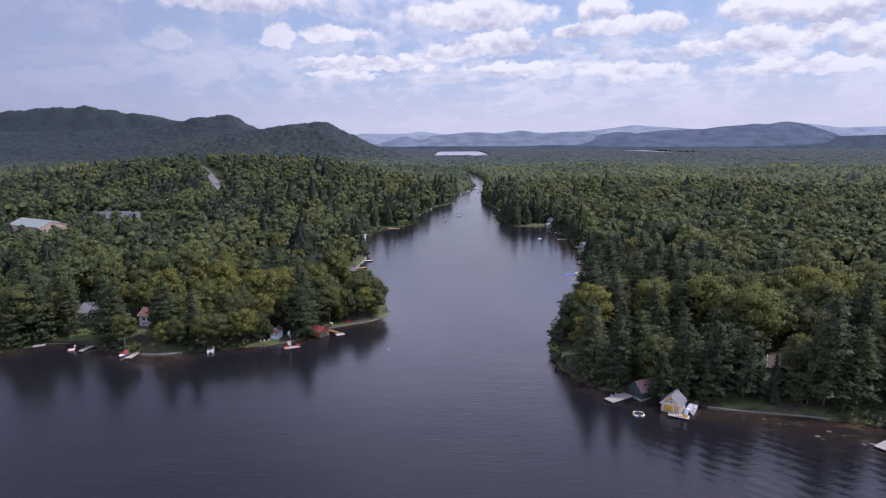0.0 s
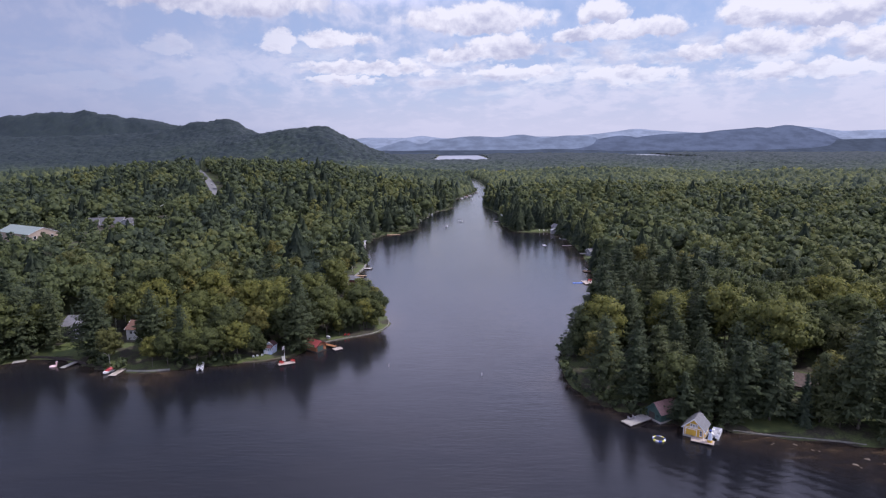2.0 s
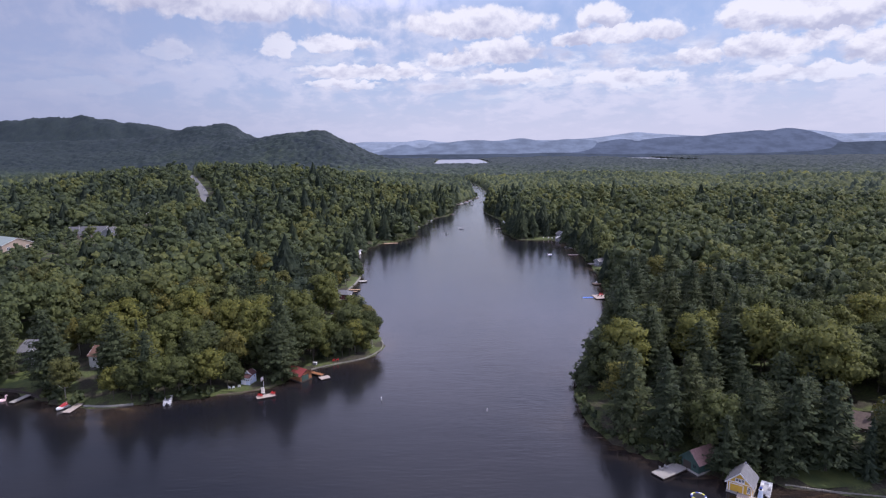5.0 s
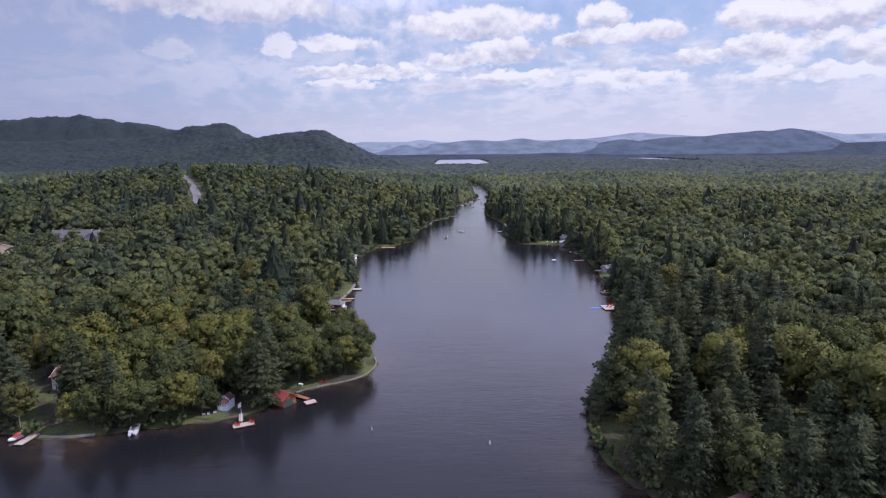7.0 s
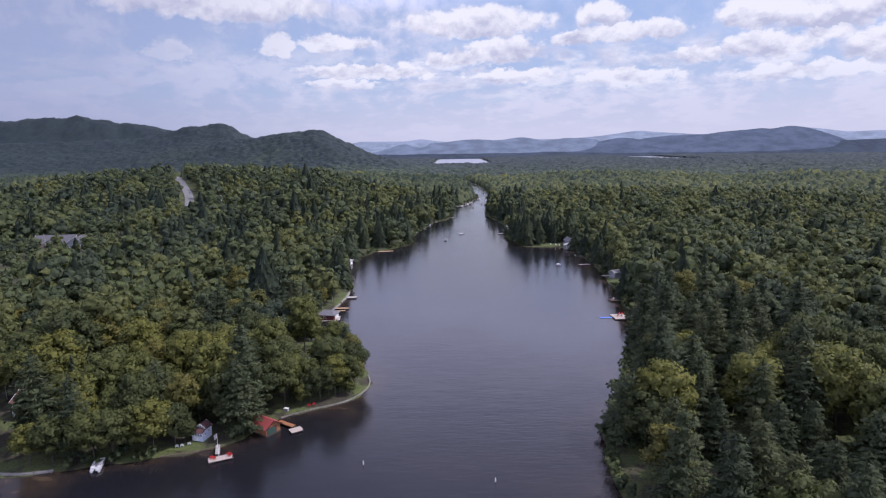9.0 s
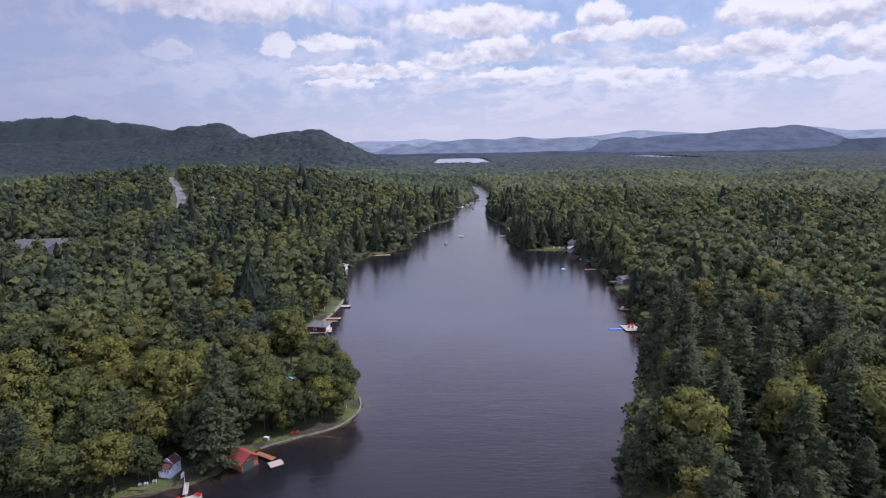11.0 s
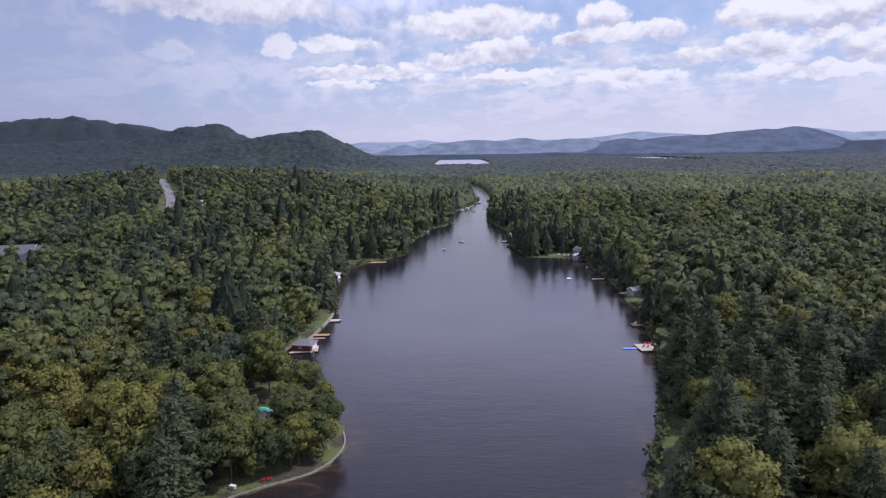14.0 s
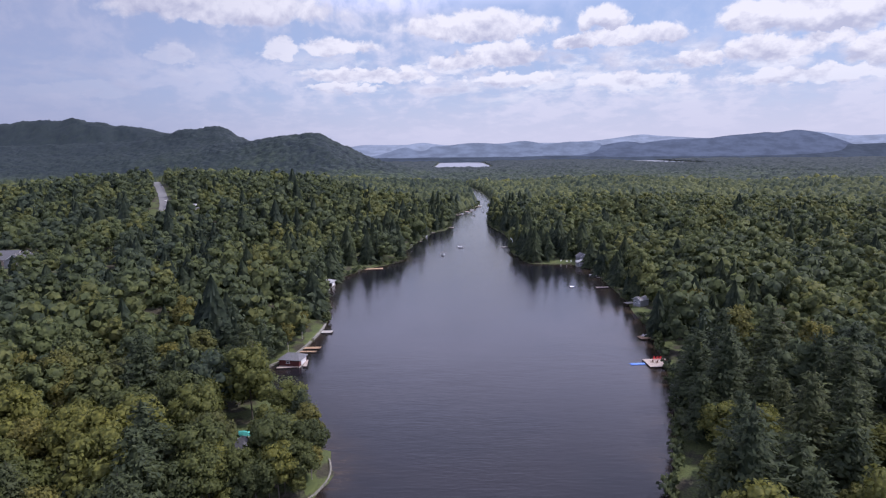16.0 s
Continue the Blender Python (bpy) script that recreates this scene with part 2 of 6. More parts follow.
def ruffled_material():
    """Far water under wind, the sky's brightness put into its pale base colour."""
    m, n = material("ruffled_water")
    pos = n.add("ShaderNodeTexCoord").outputs["Object"]
    g = n.noise(n.vec("MULTIPLY", pos, (0.004, 0.02, 1.0)), 1.0, 4.0).outputs[0]
    p = n.add("ShaderNodeBsdfPrincipled", {"Base Color": n.mix(g, (0.20, 0.22, 0.27, 1), (0.30, 0.31, 0.35, 1)), "Roughness": 0.55, "IOR": 1.333})
    n.add("ShaderNodeOutputMaterial", (p.outputs[0],))
    return m


RUFFLED = ruffled_material()
WATER, GROUND = water_material(), ground_material()
MAPLE = leaf_material("maple_leaves", (0.070, 0.088, 0.044), (0.111, 0.129, 0.049), (0.174, 0.178, 0.052), through=0.45)
BIRCH = leaf_material("birch_leaves", (0.091, 0.102, 0.048), (0.125, 0.131, 0.050), (0.180, 0.170, 0.054), through=0.45)
PINE = leaf_material("pine_needles", (0.061, 0.081, 0.049), (0.077, 0.098, 0.055), (0.104, 0.120, 0.058), through=0.42)
SPRUCE = leaf_material("spruce_needles", (0.053, 0.074, 0.050), (0.066, 0.088, 0.058), (0.079, 0.101, 0.061), through=0.35)
WOODS = leaf_material("mixed_leaves", (0.056, 0.077, 0.057), (0.108, 0.133, 0.062), (0.177, 0.180, 0.063), source="tone", grain=0.5, through=0.45)
# distance haze is in the cool dark end, reached as tone falls
CANOPY = leaf_material("far_leaves_hazed", (0.037, 0.052, 0.044), (0.090, 0.105, 0.053), (0.158, 0.164, 0.059), source="tone", grain=0.30, through=0.15, gloss=0.04)
# haze and cloud shade over the hills are put into these bluish dark colours
HAZED_HILLWOODS = leaf_material("hazed_hill_leaves", (0.024, 0.034, 0.043), (0.035, 0.048, 0.047), (0.066, 0.086, 0.054), source="tone", grain=0.2, through=0.05, gloss=0.07)
BARK = plain_material("bark", (0.10, 0.085, 0.07), 0.95, grain=2.0, depth=0.45, bump=0.6, stretch=(1, 1, 0.2))
PALEBARK = plain_material("birch_bark", (0.42, 0.40, 0.36), 0.85, grain=1.5, depth=0.4, bump=0.4, stretch=(0.5, 0.5, 3))

# ---- the lie of the land ----
LEFT_SHORE = [(-900, 110), (-300, 185), (-205, 197), (-178, 206), (-166, 216), (-150, 214), (-133, 206), (-118, 202.5), (-108, 203.5), (-94, 208),
              (-81, 211), (-70, 215), (-62, 222), (-56, 233), (-47, 240), (-37, 246), (-32, 254), (-31, 263), (-35, 274), (-46, 290),
              (-64, 312), (-80, 326), (-71, 341), (-65, 352), (-62, 371), (-61, 394), (-64, 414), (-72, 449), (-77, 486), (-68, 525),
              (-52, 551), (-38, 569), (-40, 608), (-32, 668), (-22, 725), (-5, 760), (-3, 841), (5, 921), (34, 1017), (40, 1109),
              (36, 1348), (20, 1600)]
RIGHT_SHORE = [(900, 20), (300, 112), (160, 138), (118, 146), (104, 150), (89, 153), (76, 157), (65, 160), (53, 168), (44, 177),
               (40, 188), (40, 210), (44, 228), (53, 250), (63, 275), (74, 306), (79, 325), (82, 338), (88, 370), (92, 400),
               (95, 435), (97, 475), (96, 527), (90, 544), (82, 549), (56, 556), (53, 580), (48, 603), (53, 691), (40, 781),
               (43, 836), (53, 938), (60, 1073), (58, 1263), (46, 1439), (20, 1600)]


def smooth_line(pts, n=5):
    """Catmull-Rom through the points."""
    p = np.array([pts[0], *pts, pts[-1]], float)
    out = []
    for i in range(1, len(p) - 2):
        for k in range(n):
            t = k / n
            a, b, c, d = p[i - 1:i + 3]
            out.append(0.5 * (2 * b + (c - a) * t + (2 * a - 5 * b + 4 * c - d) * t * t + (3 * b - a - 3 * c + d) * t ** 3))
    out.append(p[-2])
    return np.array(out)


SHORES = [smooth_line(LEFT_SHORE), smooth_line(RIGHT_SHORE)]
# the open water lies between the two shores; behind the camera it goes on
POND = np.vstack([SHORES[0], SHORES[1][::-1], [(5200, -600), (5200, -5200), (-5200, -5200), (-5200, -600)]])
FAR_LAKES = [(46, 3825, 152, 825), (1290, 4000, 140, 620)]


def inside(x, y, poly):
    r = np.zeros(x.shape, bool)
    px, py = poly[:, 0], poly[:, 1]
    j = len(poly) - 1
    for i in range(len(poly)):
        c = (py[i] > y) != (py[j] > y)
        if c.any():
            r ^= c & (x < (px[j] - px[i]) * (y - py[i]) / (py[j] - py[i] + 1e-12) + px[i])
        j = i
    return r


def shore_distance(x, y):
    """Metres from the shore: land positive, water negative."""
    x, y = np.asarray(x, float), np.asarray(y, float)
    d = np.full(x.shape, 1e9)
    for line in SHORES:
        for (ax, ay), (bx, by) in zip(line[:-1], line[1:]):
            dx, dy = bx - ax, by - ay
            t = np.clip(((x - ax) * dx + (y - ay) * dy) / (dx * dx + dy * dy), 0, 1)
            d = np.minimum(d, (x - ax - t * dx) ** 2 + (y - ay - t * dy) ** 2)
    d = np.sqrt(d)
    d = np.where(inside(x, y, POND), -d, d)
    for cx, cy, rx, ry in FAR_LAKES:
        d = np.minimum(d, ((np.abs((x - cx) / rx) ** 6 + np.abs((y - cy) / ry) ** 6 + 1e-9) ** (1 / 6) - 1) * 300)
    return d


def waves(x, y, size, seed):
    """Gentle made-up relief between -1 and 1."""
    rs = np.random.RandomState(seed)
    v = 0
    for k in range(6):
        a, ph, f = rs.uniform(0, 6.28), rs.uniform(0, 6.28), rs.uniform(0.6, 1.7)
        v = v + np.sin((x * np.cos(a) + y * np.sin(a)) * f * 6.28 / size + ph)
    return v / 3.2


def hump(x, y, cx, cy, w, d, h, turn=0.0, sharp=2.0):
    a = radians(turn)
    u = ((x - cx) * np.cos(a) + (y - cy) * np.sin(a)) / w
    v = (-(x - cx) * np.sin(a) + (y - cy) * np.cos(a)) / d
    return h * np.exp(-(np.abs(u) ** sharp + np.abs(v) ** sharp))


# wooded hills: distance, depth, and the crest as turn (x / y) and height
HILLS = [
    (2050, 330, [(-1.2, 40), (-0.57, 50), (-0.47, 62), (-0.40, 80), (-0.335, 98), (-0.30, 108), (-0.285, 115), (-0.255, 125), (-0.215, 128), (-0.20, 123),
                 (-0.185, 108), (-0.16, 88), (-0.14, 66), (-0.10, 38), (-0.06, 12), (-0.03, 0)]),
    (2560, 300, [(-1.2, 90), (-0.52, 112), (-0.475, 134), (-0.435, 152), (-0.412, 162), (-0.375, 163), (-0.355, 150), (-0.335, 118), (-0.31, 86), (-0.28, 45), (-0.2, 10), (-0.1, 0)]),
    (3330, 380, [(-1.2, 150), (-0.9, 185), (-0.76, 225), (-0.735, 243), (-0.69, 258), (-0.66, 262), (-0.64, 256), (-0.60, 262), (-0.56, 243), (-0.54, 224), (-0.50, 215), (-0.47, 194), (-0.44, 184),
                 (-0.38, 138), (-0.33, 92), (-0.27, 45), (-0.15, 10), (-0.05, 0)]),
]


def land(x, y, d=None):
    """Height of the ground at x, y."""
    x, y = np.asarray(x, float), np.asarray(y, float)
    if d is None:
        d = shore_distance(x, y)
    up = np.clip(d, 0, None)
    z = 0.55 * np.clip(up / 1.2, 0, 1) + 0.045 * np.clip(up, 0, 60) + 0.006 * np.clip(up - 60, 0, 500)
    z = z + (1.6 * waves(x, y, 140, 3) + 3.5 * waves(x, y, 420, 4)) * np.clip(up / 120, 0, 1)
    far = np.clip(up / 150, 0, 1)
    z = z + far * (hump(x, y, -330, 900, 260, 340, 38, 20) + hump(x, y, -700, 1100, 250, 300, 18) + hump(x, y, -315, 450, 110, 110, 5))
    for yc, deep, crest in HILLS:
        t = x / np.maximum(y, 400.0)
        h = np.interp(t, [a for a, b in crest], [b for a, b in crest], left=crest[0][1], right=0.0)
        v = (y - yc) / deep
        z = z + far * h * np.exp(-v * v) * (1 + 0.03 * waves(x, y, 170, 17))
    return np.where(d > 0, z, np.maximum(-0.06 + d * 0.10, -3.5))


def sheet_mesh(name, X, Y, Z, mat, keep=None, tone=None):
    """A mesh over a grid of points."""
    rows, cols = X.shape
    idx = np.arange(rows * cols).reshape(rows, cols)
    quads = np.stack([idx[:-1, :-1], idx[:-1, 1:], idx[1:, 1:], idx[1:, :-1]], -1).reshape(-1, 4)
    v = np.stack([X.ravel(), Y.ravel(), Z.ravel()], -1)
    if keep is not None:
        quads = quads[keep.ravel()[quads].all(1)]
        used = np.unique(quads)
        back = np.full(len(v), -1)
        back[used] = np.arange(len(used))
        v, quads = v[used], back[quads]
        tone = None if tone is None else tone.ravel()[used]
    me = bpy.data.meshes.new(name)
    me.from_pydata(v.tolist(), [], quads.tolist())
    if tone is not None:
        me.attributes.new("tone", "FLOAT", "POINT").data.foreach_set("value", np.ascontiguousarray(np.ravel(tone), dtype=np.float32))
    me.polygons.foreach_set("use_smooth", np.ones(len(me.polygons), bool))
    me.materials.append(mat)
    return new(name, me)


def spread(lo, hi, near0, near1, step, grow):
    """Grid lines, evenly near, ever wider further off."""
    mid = list(np.arange(near0, near1, step))
    a, s = [near0], step
    while a[-1] > lo:
        s *= grow
        a.append(max(a[-1] - s, lo))
    b, s = [mid[-1]], step
    while b[-1] < hi:
        s *= grow
        b.append(min(b[-1] + s, hi))
    return np.array(a[:0:-1] + mid + b[1:])


gx, gy = np.meshgrid(spread(-4950, 4950, -215, 190, 3.6, 1.08), spread(-4900, 4930, 135, 420, 3.6, 1.065))
gz = land(gx, gy)
gz = np.where((gz > 3) & (gy > 1200), gz - np.minimum(gz - 2.0, 8.0), gz)      # under the closed canopy
tagged(sheet_mesh("ground", gx, gy, gz, GROUND), "wooded ground of soil and grass sloping gently to the lake", "ground", kind="structure")
wx, wy = np.meshgrid(spread(-4950, 4950, -215, 190, 4.0, 1.12), spread(-4900, 4930, 120, 420, 4.0, 1.10))
wd = shore_distance(wx, wy)
reach = np.where(wx > 70, 11.0, np.where(wx < -95, 9.0, 5.5)) * (0.8 + 0.5 * waves(wx, wy, 45, 51))
tagged(sheet_mesh("water", wx, wy, wx * 0, WATER, tone=np.exp(np.minimum(wd, 0) / np.maximum(reach, 1.0)) * (wy < 600)), "dark rippled lake water reflecting sky and trees", "lake", kind="structure")


fx, fy = np.meshgrid(np.linspace(-150, 240, 20), np.linspace(2950, 4700, 20))
tagged(sheet_mesh("water_far", fx, fy, fx * 0 + 0.25, RUFFLED), "wind-ruffled far lake with sky light in its pale colour", "lake", kind="structure")
fx, fy = np.meshgrid(np.linspace(1080, 1560, 14), np.linspace(3300, 4700, 14))
tagged(sheet_mesh("water_far_east", fx, fy, fx * 0 + 0.25, RUFFLED), "wind-ruffled strip of far lake with sky light in its pale colour", "lake", kind="structure")


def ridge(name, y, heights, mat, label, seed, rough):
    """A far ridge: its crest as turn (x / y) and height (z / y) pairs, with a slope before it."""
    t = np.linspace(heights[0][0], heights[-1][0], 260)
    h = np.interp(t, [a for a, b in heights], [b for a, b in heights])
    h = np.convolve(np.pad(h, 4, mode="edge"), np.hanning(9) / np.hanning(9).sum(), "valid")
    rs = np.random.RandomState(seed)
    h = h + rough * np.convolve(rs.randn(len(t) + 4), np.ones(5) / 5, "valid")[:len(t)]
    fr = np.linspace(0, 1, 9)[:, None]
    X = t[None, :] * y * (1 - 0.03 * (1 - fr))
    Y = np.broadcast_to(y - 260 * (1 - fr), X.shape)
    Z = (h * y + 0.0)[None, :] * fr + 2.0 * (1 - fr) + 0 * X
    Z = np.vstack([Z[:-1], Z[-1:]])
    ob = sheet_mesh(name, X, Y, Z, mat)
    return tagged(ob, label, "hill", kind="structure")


# haze as colour: the farther the ridge, the paler its glowing blue
FAR_HAZE = backdrop_material("far_haze", (0.32, 0.38, 0.54))
MID_HAZE = backdrop_material("mid_haze", (0.215, 0.265, 0.390))
NEAR_HAZE = backdrop_material("near_haze", (0.130, 0.163, 0.255))
FOOT_HAZE = backdrop_material("foot_haze", (0.085, 0.108, 0.158))
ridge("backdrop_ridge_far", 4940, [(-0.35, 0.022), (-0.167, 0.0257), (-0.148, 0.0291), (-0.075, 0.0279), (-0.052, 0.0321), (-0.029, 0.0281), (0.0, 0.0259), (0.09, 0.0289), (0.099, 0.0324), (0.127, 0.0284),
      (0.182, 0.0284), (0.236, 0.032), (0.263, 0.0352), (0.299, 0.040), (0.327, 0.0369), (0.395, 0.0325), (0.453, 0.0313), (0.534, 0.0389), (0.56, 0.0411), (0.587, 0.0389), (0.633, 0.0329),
      (0.693, 0.0346), (0.85, 0.033)], FAR_HAZE, "pale blue distant mountain ridge", 5, 0.0001)
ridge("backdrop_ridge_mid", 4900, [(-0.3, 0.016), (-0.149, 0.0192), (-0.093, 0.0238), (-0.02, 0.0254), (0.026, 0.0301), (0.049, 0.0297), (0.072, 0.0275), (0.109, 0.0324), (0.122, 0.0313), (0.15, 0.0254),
      (0.182, 0.0303), (0.218, 0.0288), (0.254, 0.0245), (0.35, 0.024), (0.85, 0.024)], MID_HAZE, "hazy blue mountain ridge beyond the lake", 6, 0.00015)
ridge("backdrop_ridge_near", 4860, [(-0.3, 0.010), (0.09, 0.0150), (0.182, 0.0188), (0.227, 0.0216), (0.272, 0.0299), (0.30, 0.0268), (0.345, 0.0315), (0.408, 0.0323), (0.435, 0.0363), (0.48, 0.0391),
      (0.497, 0.0415), (0.507, 0.0387), (0.542, 0.0444), (0.565, 0.0413), (0.588, 0.0356), (0.615, 0.0263), (0.634, 0.0215), (0.694, 0.0233), (0.85, 0.023)], NEAR_HAZE,
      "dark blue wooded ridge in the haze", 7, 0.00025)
ridge("backdrop_ridge_foot", 4800, [(-0.3, 0.010), (0.09, 0.0122), (0.273, 0.0125), (0.409, 0.0125), (0.499, 0.0132), (0.571, 0.0174), (0.634, 0.020), (0.694, 0.0217), (0.85, 0.022)], FOOT_HAZE,
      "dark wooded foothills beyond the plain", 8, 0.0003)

# ---- trees ----


def ico(level):
    bm = bmesh.new()
    bmesh.ops.create_icosphere(bm, subdivisions=level, radius=1.0)
    r = np.array([v.co[:] for v in bm.verts]), np.array([[v.index for v in f.verts] for f in bm.faces])
    bm.free()
    return r


ICO1, ICO2 = ico(1), ico(2)


def unit(v):
    return v / np.maximum(np.linalg.norm(v, axis=-1, keepdims=True), 1e-9)


NO_QUADS, NO_TRIS = np.zeros((0, 4), int), np.zeros((0, 3), int)


def sprays(rs, at, normal, along, length, width, shade, fold=0.18):
    """Folded, uneven four-cornered leaf clumps at the given places, shaded along the way that their bough faces."""
    n = len(at)
    normal = unit(normal)
    u = unit(along - normal * (along * normal).sum(1, keepdims=True))
    w = np.cross(normal, u)
    L, W = np.broadcast_to(length, n)[:, None], np.broadcast_to(width, n)[:, None]
    k = rs.uniform(0.65, 1.2, (4, n, 1))
    corners = [at + u * L * 0.5 * k[0] + normal * fold * W * rs.uniform(-1, 1, (n, 1)), at + w * W * 0.5 * k[1], at - u * L * 0.5 * k[2] + normal * fold * W * rs.uniform(-1, 1, (n, 1)),
               at - w * W * 0.5 * k[3]]
    v = np.stack(corners, 1).reshape(-1, 3)
    return v, np.repeat(unit(shade), 4, 0), np.arange(4 * n).reshape(n, 4), NO_TRIS


def join(pieces):
    """Vertices, shading directions, quads and triangles of several pieces as one."""
    vs, ns, qs, ts, n = [], [], [], [], 0
    for v, d, q, t in pieces:
        vs.append(v)
        ns.append(d)
        qs.append(q + n)
        ts.append(t + n)
        n += len(v)
    return np.vstack(vs), np.vstack(ns), np.vstack(qs), np.vstack(ts)


def tube(points, radii, sides=7):
    """A tapered limb along points."""
    pts = np.array(points, float)
    vs, ns = [], []
    for i, p in enumerate(pts):
        d = unit((pts[min(i + 1, len(pts) - 1)] - pts[max(i - 1, 0)])[None])[0]
        a = unit(np.cross(d, (0.3, 0.9, 0.1))[None])[0]
        b = np.cross(d, a)
        for k in range(sides):
            t = 2 * math.pi * k / sides
            ns.append(a * math.cos(t) + b * math.sin(t))
            vs.append(p + radii[i] * ns[-1])
    fs = []
    for i in range(len(pts) - 1):
        for k in range(sides):
            k2 = (k + 1) % sides
            fs.append([i * sides + k, i * sides + k2, (i + 1) * sides + k2, (i + 1) * sides + k])
    return np.array(vs), np.array(ns), np.array(fs), NO_TRIS


def broadleaf(seed, H, R, count, size, lobes, core=ICO2, low=0.22, fill=0.70, loose=0.5, mixed=0.30):
    """Crown of a broad-leaved tree: a dome of rounded boughs, each covered with clumps of leaves."""
    rs = np.random.RandomState(seed)
    mid, half = H * (low + 1) / 2, H * (1 - low) / 2
    c, r = [np.array([0, 0, mid])], [min(R, half) * 0.62]
    for k in range(lobes):
        a, q = 2.4 * k + rs.uniform(-0.35, 0.35), 0.92 - 1.45 * (k + rs.uniform(0.0, 0.7)) / lobes
        out = math.sqrt(max(1 - q * q, 0.0)) * rs.uniform(0.75, 1.2)
        rad = R * rs.uniform(0.20, 0.42) * (1.0 if q > -0.1 else 0.85)
        c.append(np.array([math.cos(a) * out * R * 0.66, math.sin(a) * out * R * 0.66, mid + q * (half - rad * 0.8)]))
        r.append(rad)
    c, r = np.array(c), np.array(r)
    heart = np.array([0, 0, mid - half * 0.25])
    sq = np.array([1, 1, 0.82])
    which = rs.choice(len(r), count * 4, p=r ** 2 / (r ** 2).sum())
    d = unit(rs.randn(count * 4, 3) + (0, 0, 0.35))
    p = c[which] + d * sq * r[which][:, None] * rs.uniform(0.80, 1.18, (count * 4, 1))
    inner = (np.linalg.norm((p[:, None] - c[None]) / sq, axis=2) < r[None] * 0.78).any(1)
    p, d = p[~inner][:count], d[~inner][:count]
    s = size * rs.uniform(0.65, 1.35, len(p))
    shade = d * 0.6 + unit(p - heart) * 0.55 + rs.randn(len(p), 3) * mixed + (0, 0, 0.15)
    bits = [sprays(rs, p, d + rs.randn(len(p), 3) * loose + (0, 0, 0.2), rs.randn(len(p), 3), s, s * rs.uniform(0.6, 1.0, len(p)), shade)]
    for ci, ri in zip(c, r):
        k = 1 + 0.09 * rs.randn(len(core[0]), 1)
        v = ci + core[0] * k * ri * fill * sq
        bits.append((v, unit(core[0] * 0.8 + unit(v - heart) * 0.45), NO_QUADS, core[1]))
    return join(bits)


def conifer(seed, H, R, whorls, arms, parts, droop, size, low=0.12, ragged=0.3, power=1.0):
    """Crown of a spruce: whorls of arms that carry flat sprays of needles round a dense heart."""
    rs = np.random.RandomState(seed)
    at, nor, alo, ln, wd, sh = [], [], [], [], [], []
    for i in range(whorls):
        f = (i + rs.uniform(-0.3, 0.3)) / whorls
        z = H * (low + (0.985 - low) * f)
        reach = R * (1 - max(f, 0) ** power) * (0.75 + 0.25 * min(1, (f + 0.1) * 6))
        a0 = rs.uniform(0, 6.28)
        for k in range(arms):
            if rs.rand() < ragged * 0.45:
                continue
            a = a0 + 6.283 * k / arms + rs.uniform(-0.25, 0.25)
            b = (reach + 0.25) * rs.uniform(1 - ragged, 1 + ragged * 0.7)
            way = np.array([math.cos(a), math.sin(a), 0.0])
            tilt = droop + rs.uniform(-0.12, 0.12)
            for j in range(parts):
                s = (j + 0.45) / parts
                at.append(way * b * s + (0, 0, z + math.tan(tilt) * b * s + 0.10 * b * s * s + rs.uniform(-0.15, 0.15)))
                nor.append(np.array([-way[0] * tilt, -way[1] * tilt, 1.0]) + rs.randn(3) * 0.34)
                alo.append(way + rs.randn(3) * 0.25)
                sh.append(way * 0.75 + (0, 0, 0.6) + rs.randn(3) * 0.2)
                ln.append(b / parts * 2.1 + 0.35)
                wd.append(size * (1.15 - 0.55 * s) * (0.5 + 0.5 * min(1, b / R * 1.4)) * rs.uniform(0.75, 1.25))
    bits = [sprays(rs, np.array(at), np.array(nor), np.array(alo), np.array(ln), np.array(wd), np.array(sh), 0.25)]
    z = np.linspace(low * H * 1.1, H * 0.99, 6)
    rr = R * 0.40 * (1 - np.linspace(0, 1, 6) ** power) + 0.06
    bits.append(tube([(0, 0, q) for q in z], rr * rs.uniform(0.8, 1.15, 6), 7))
    return join(bits)


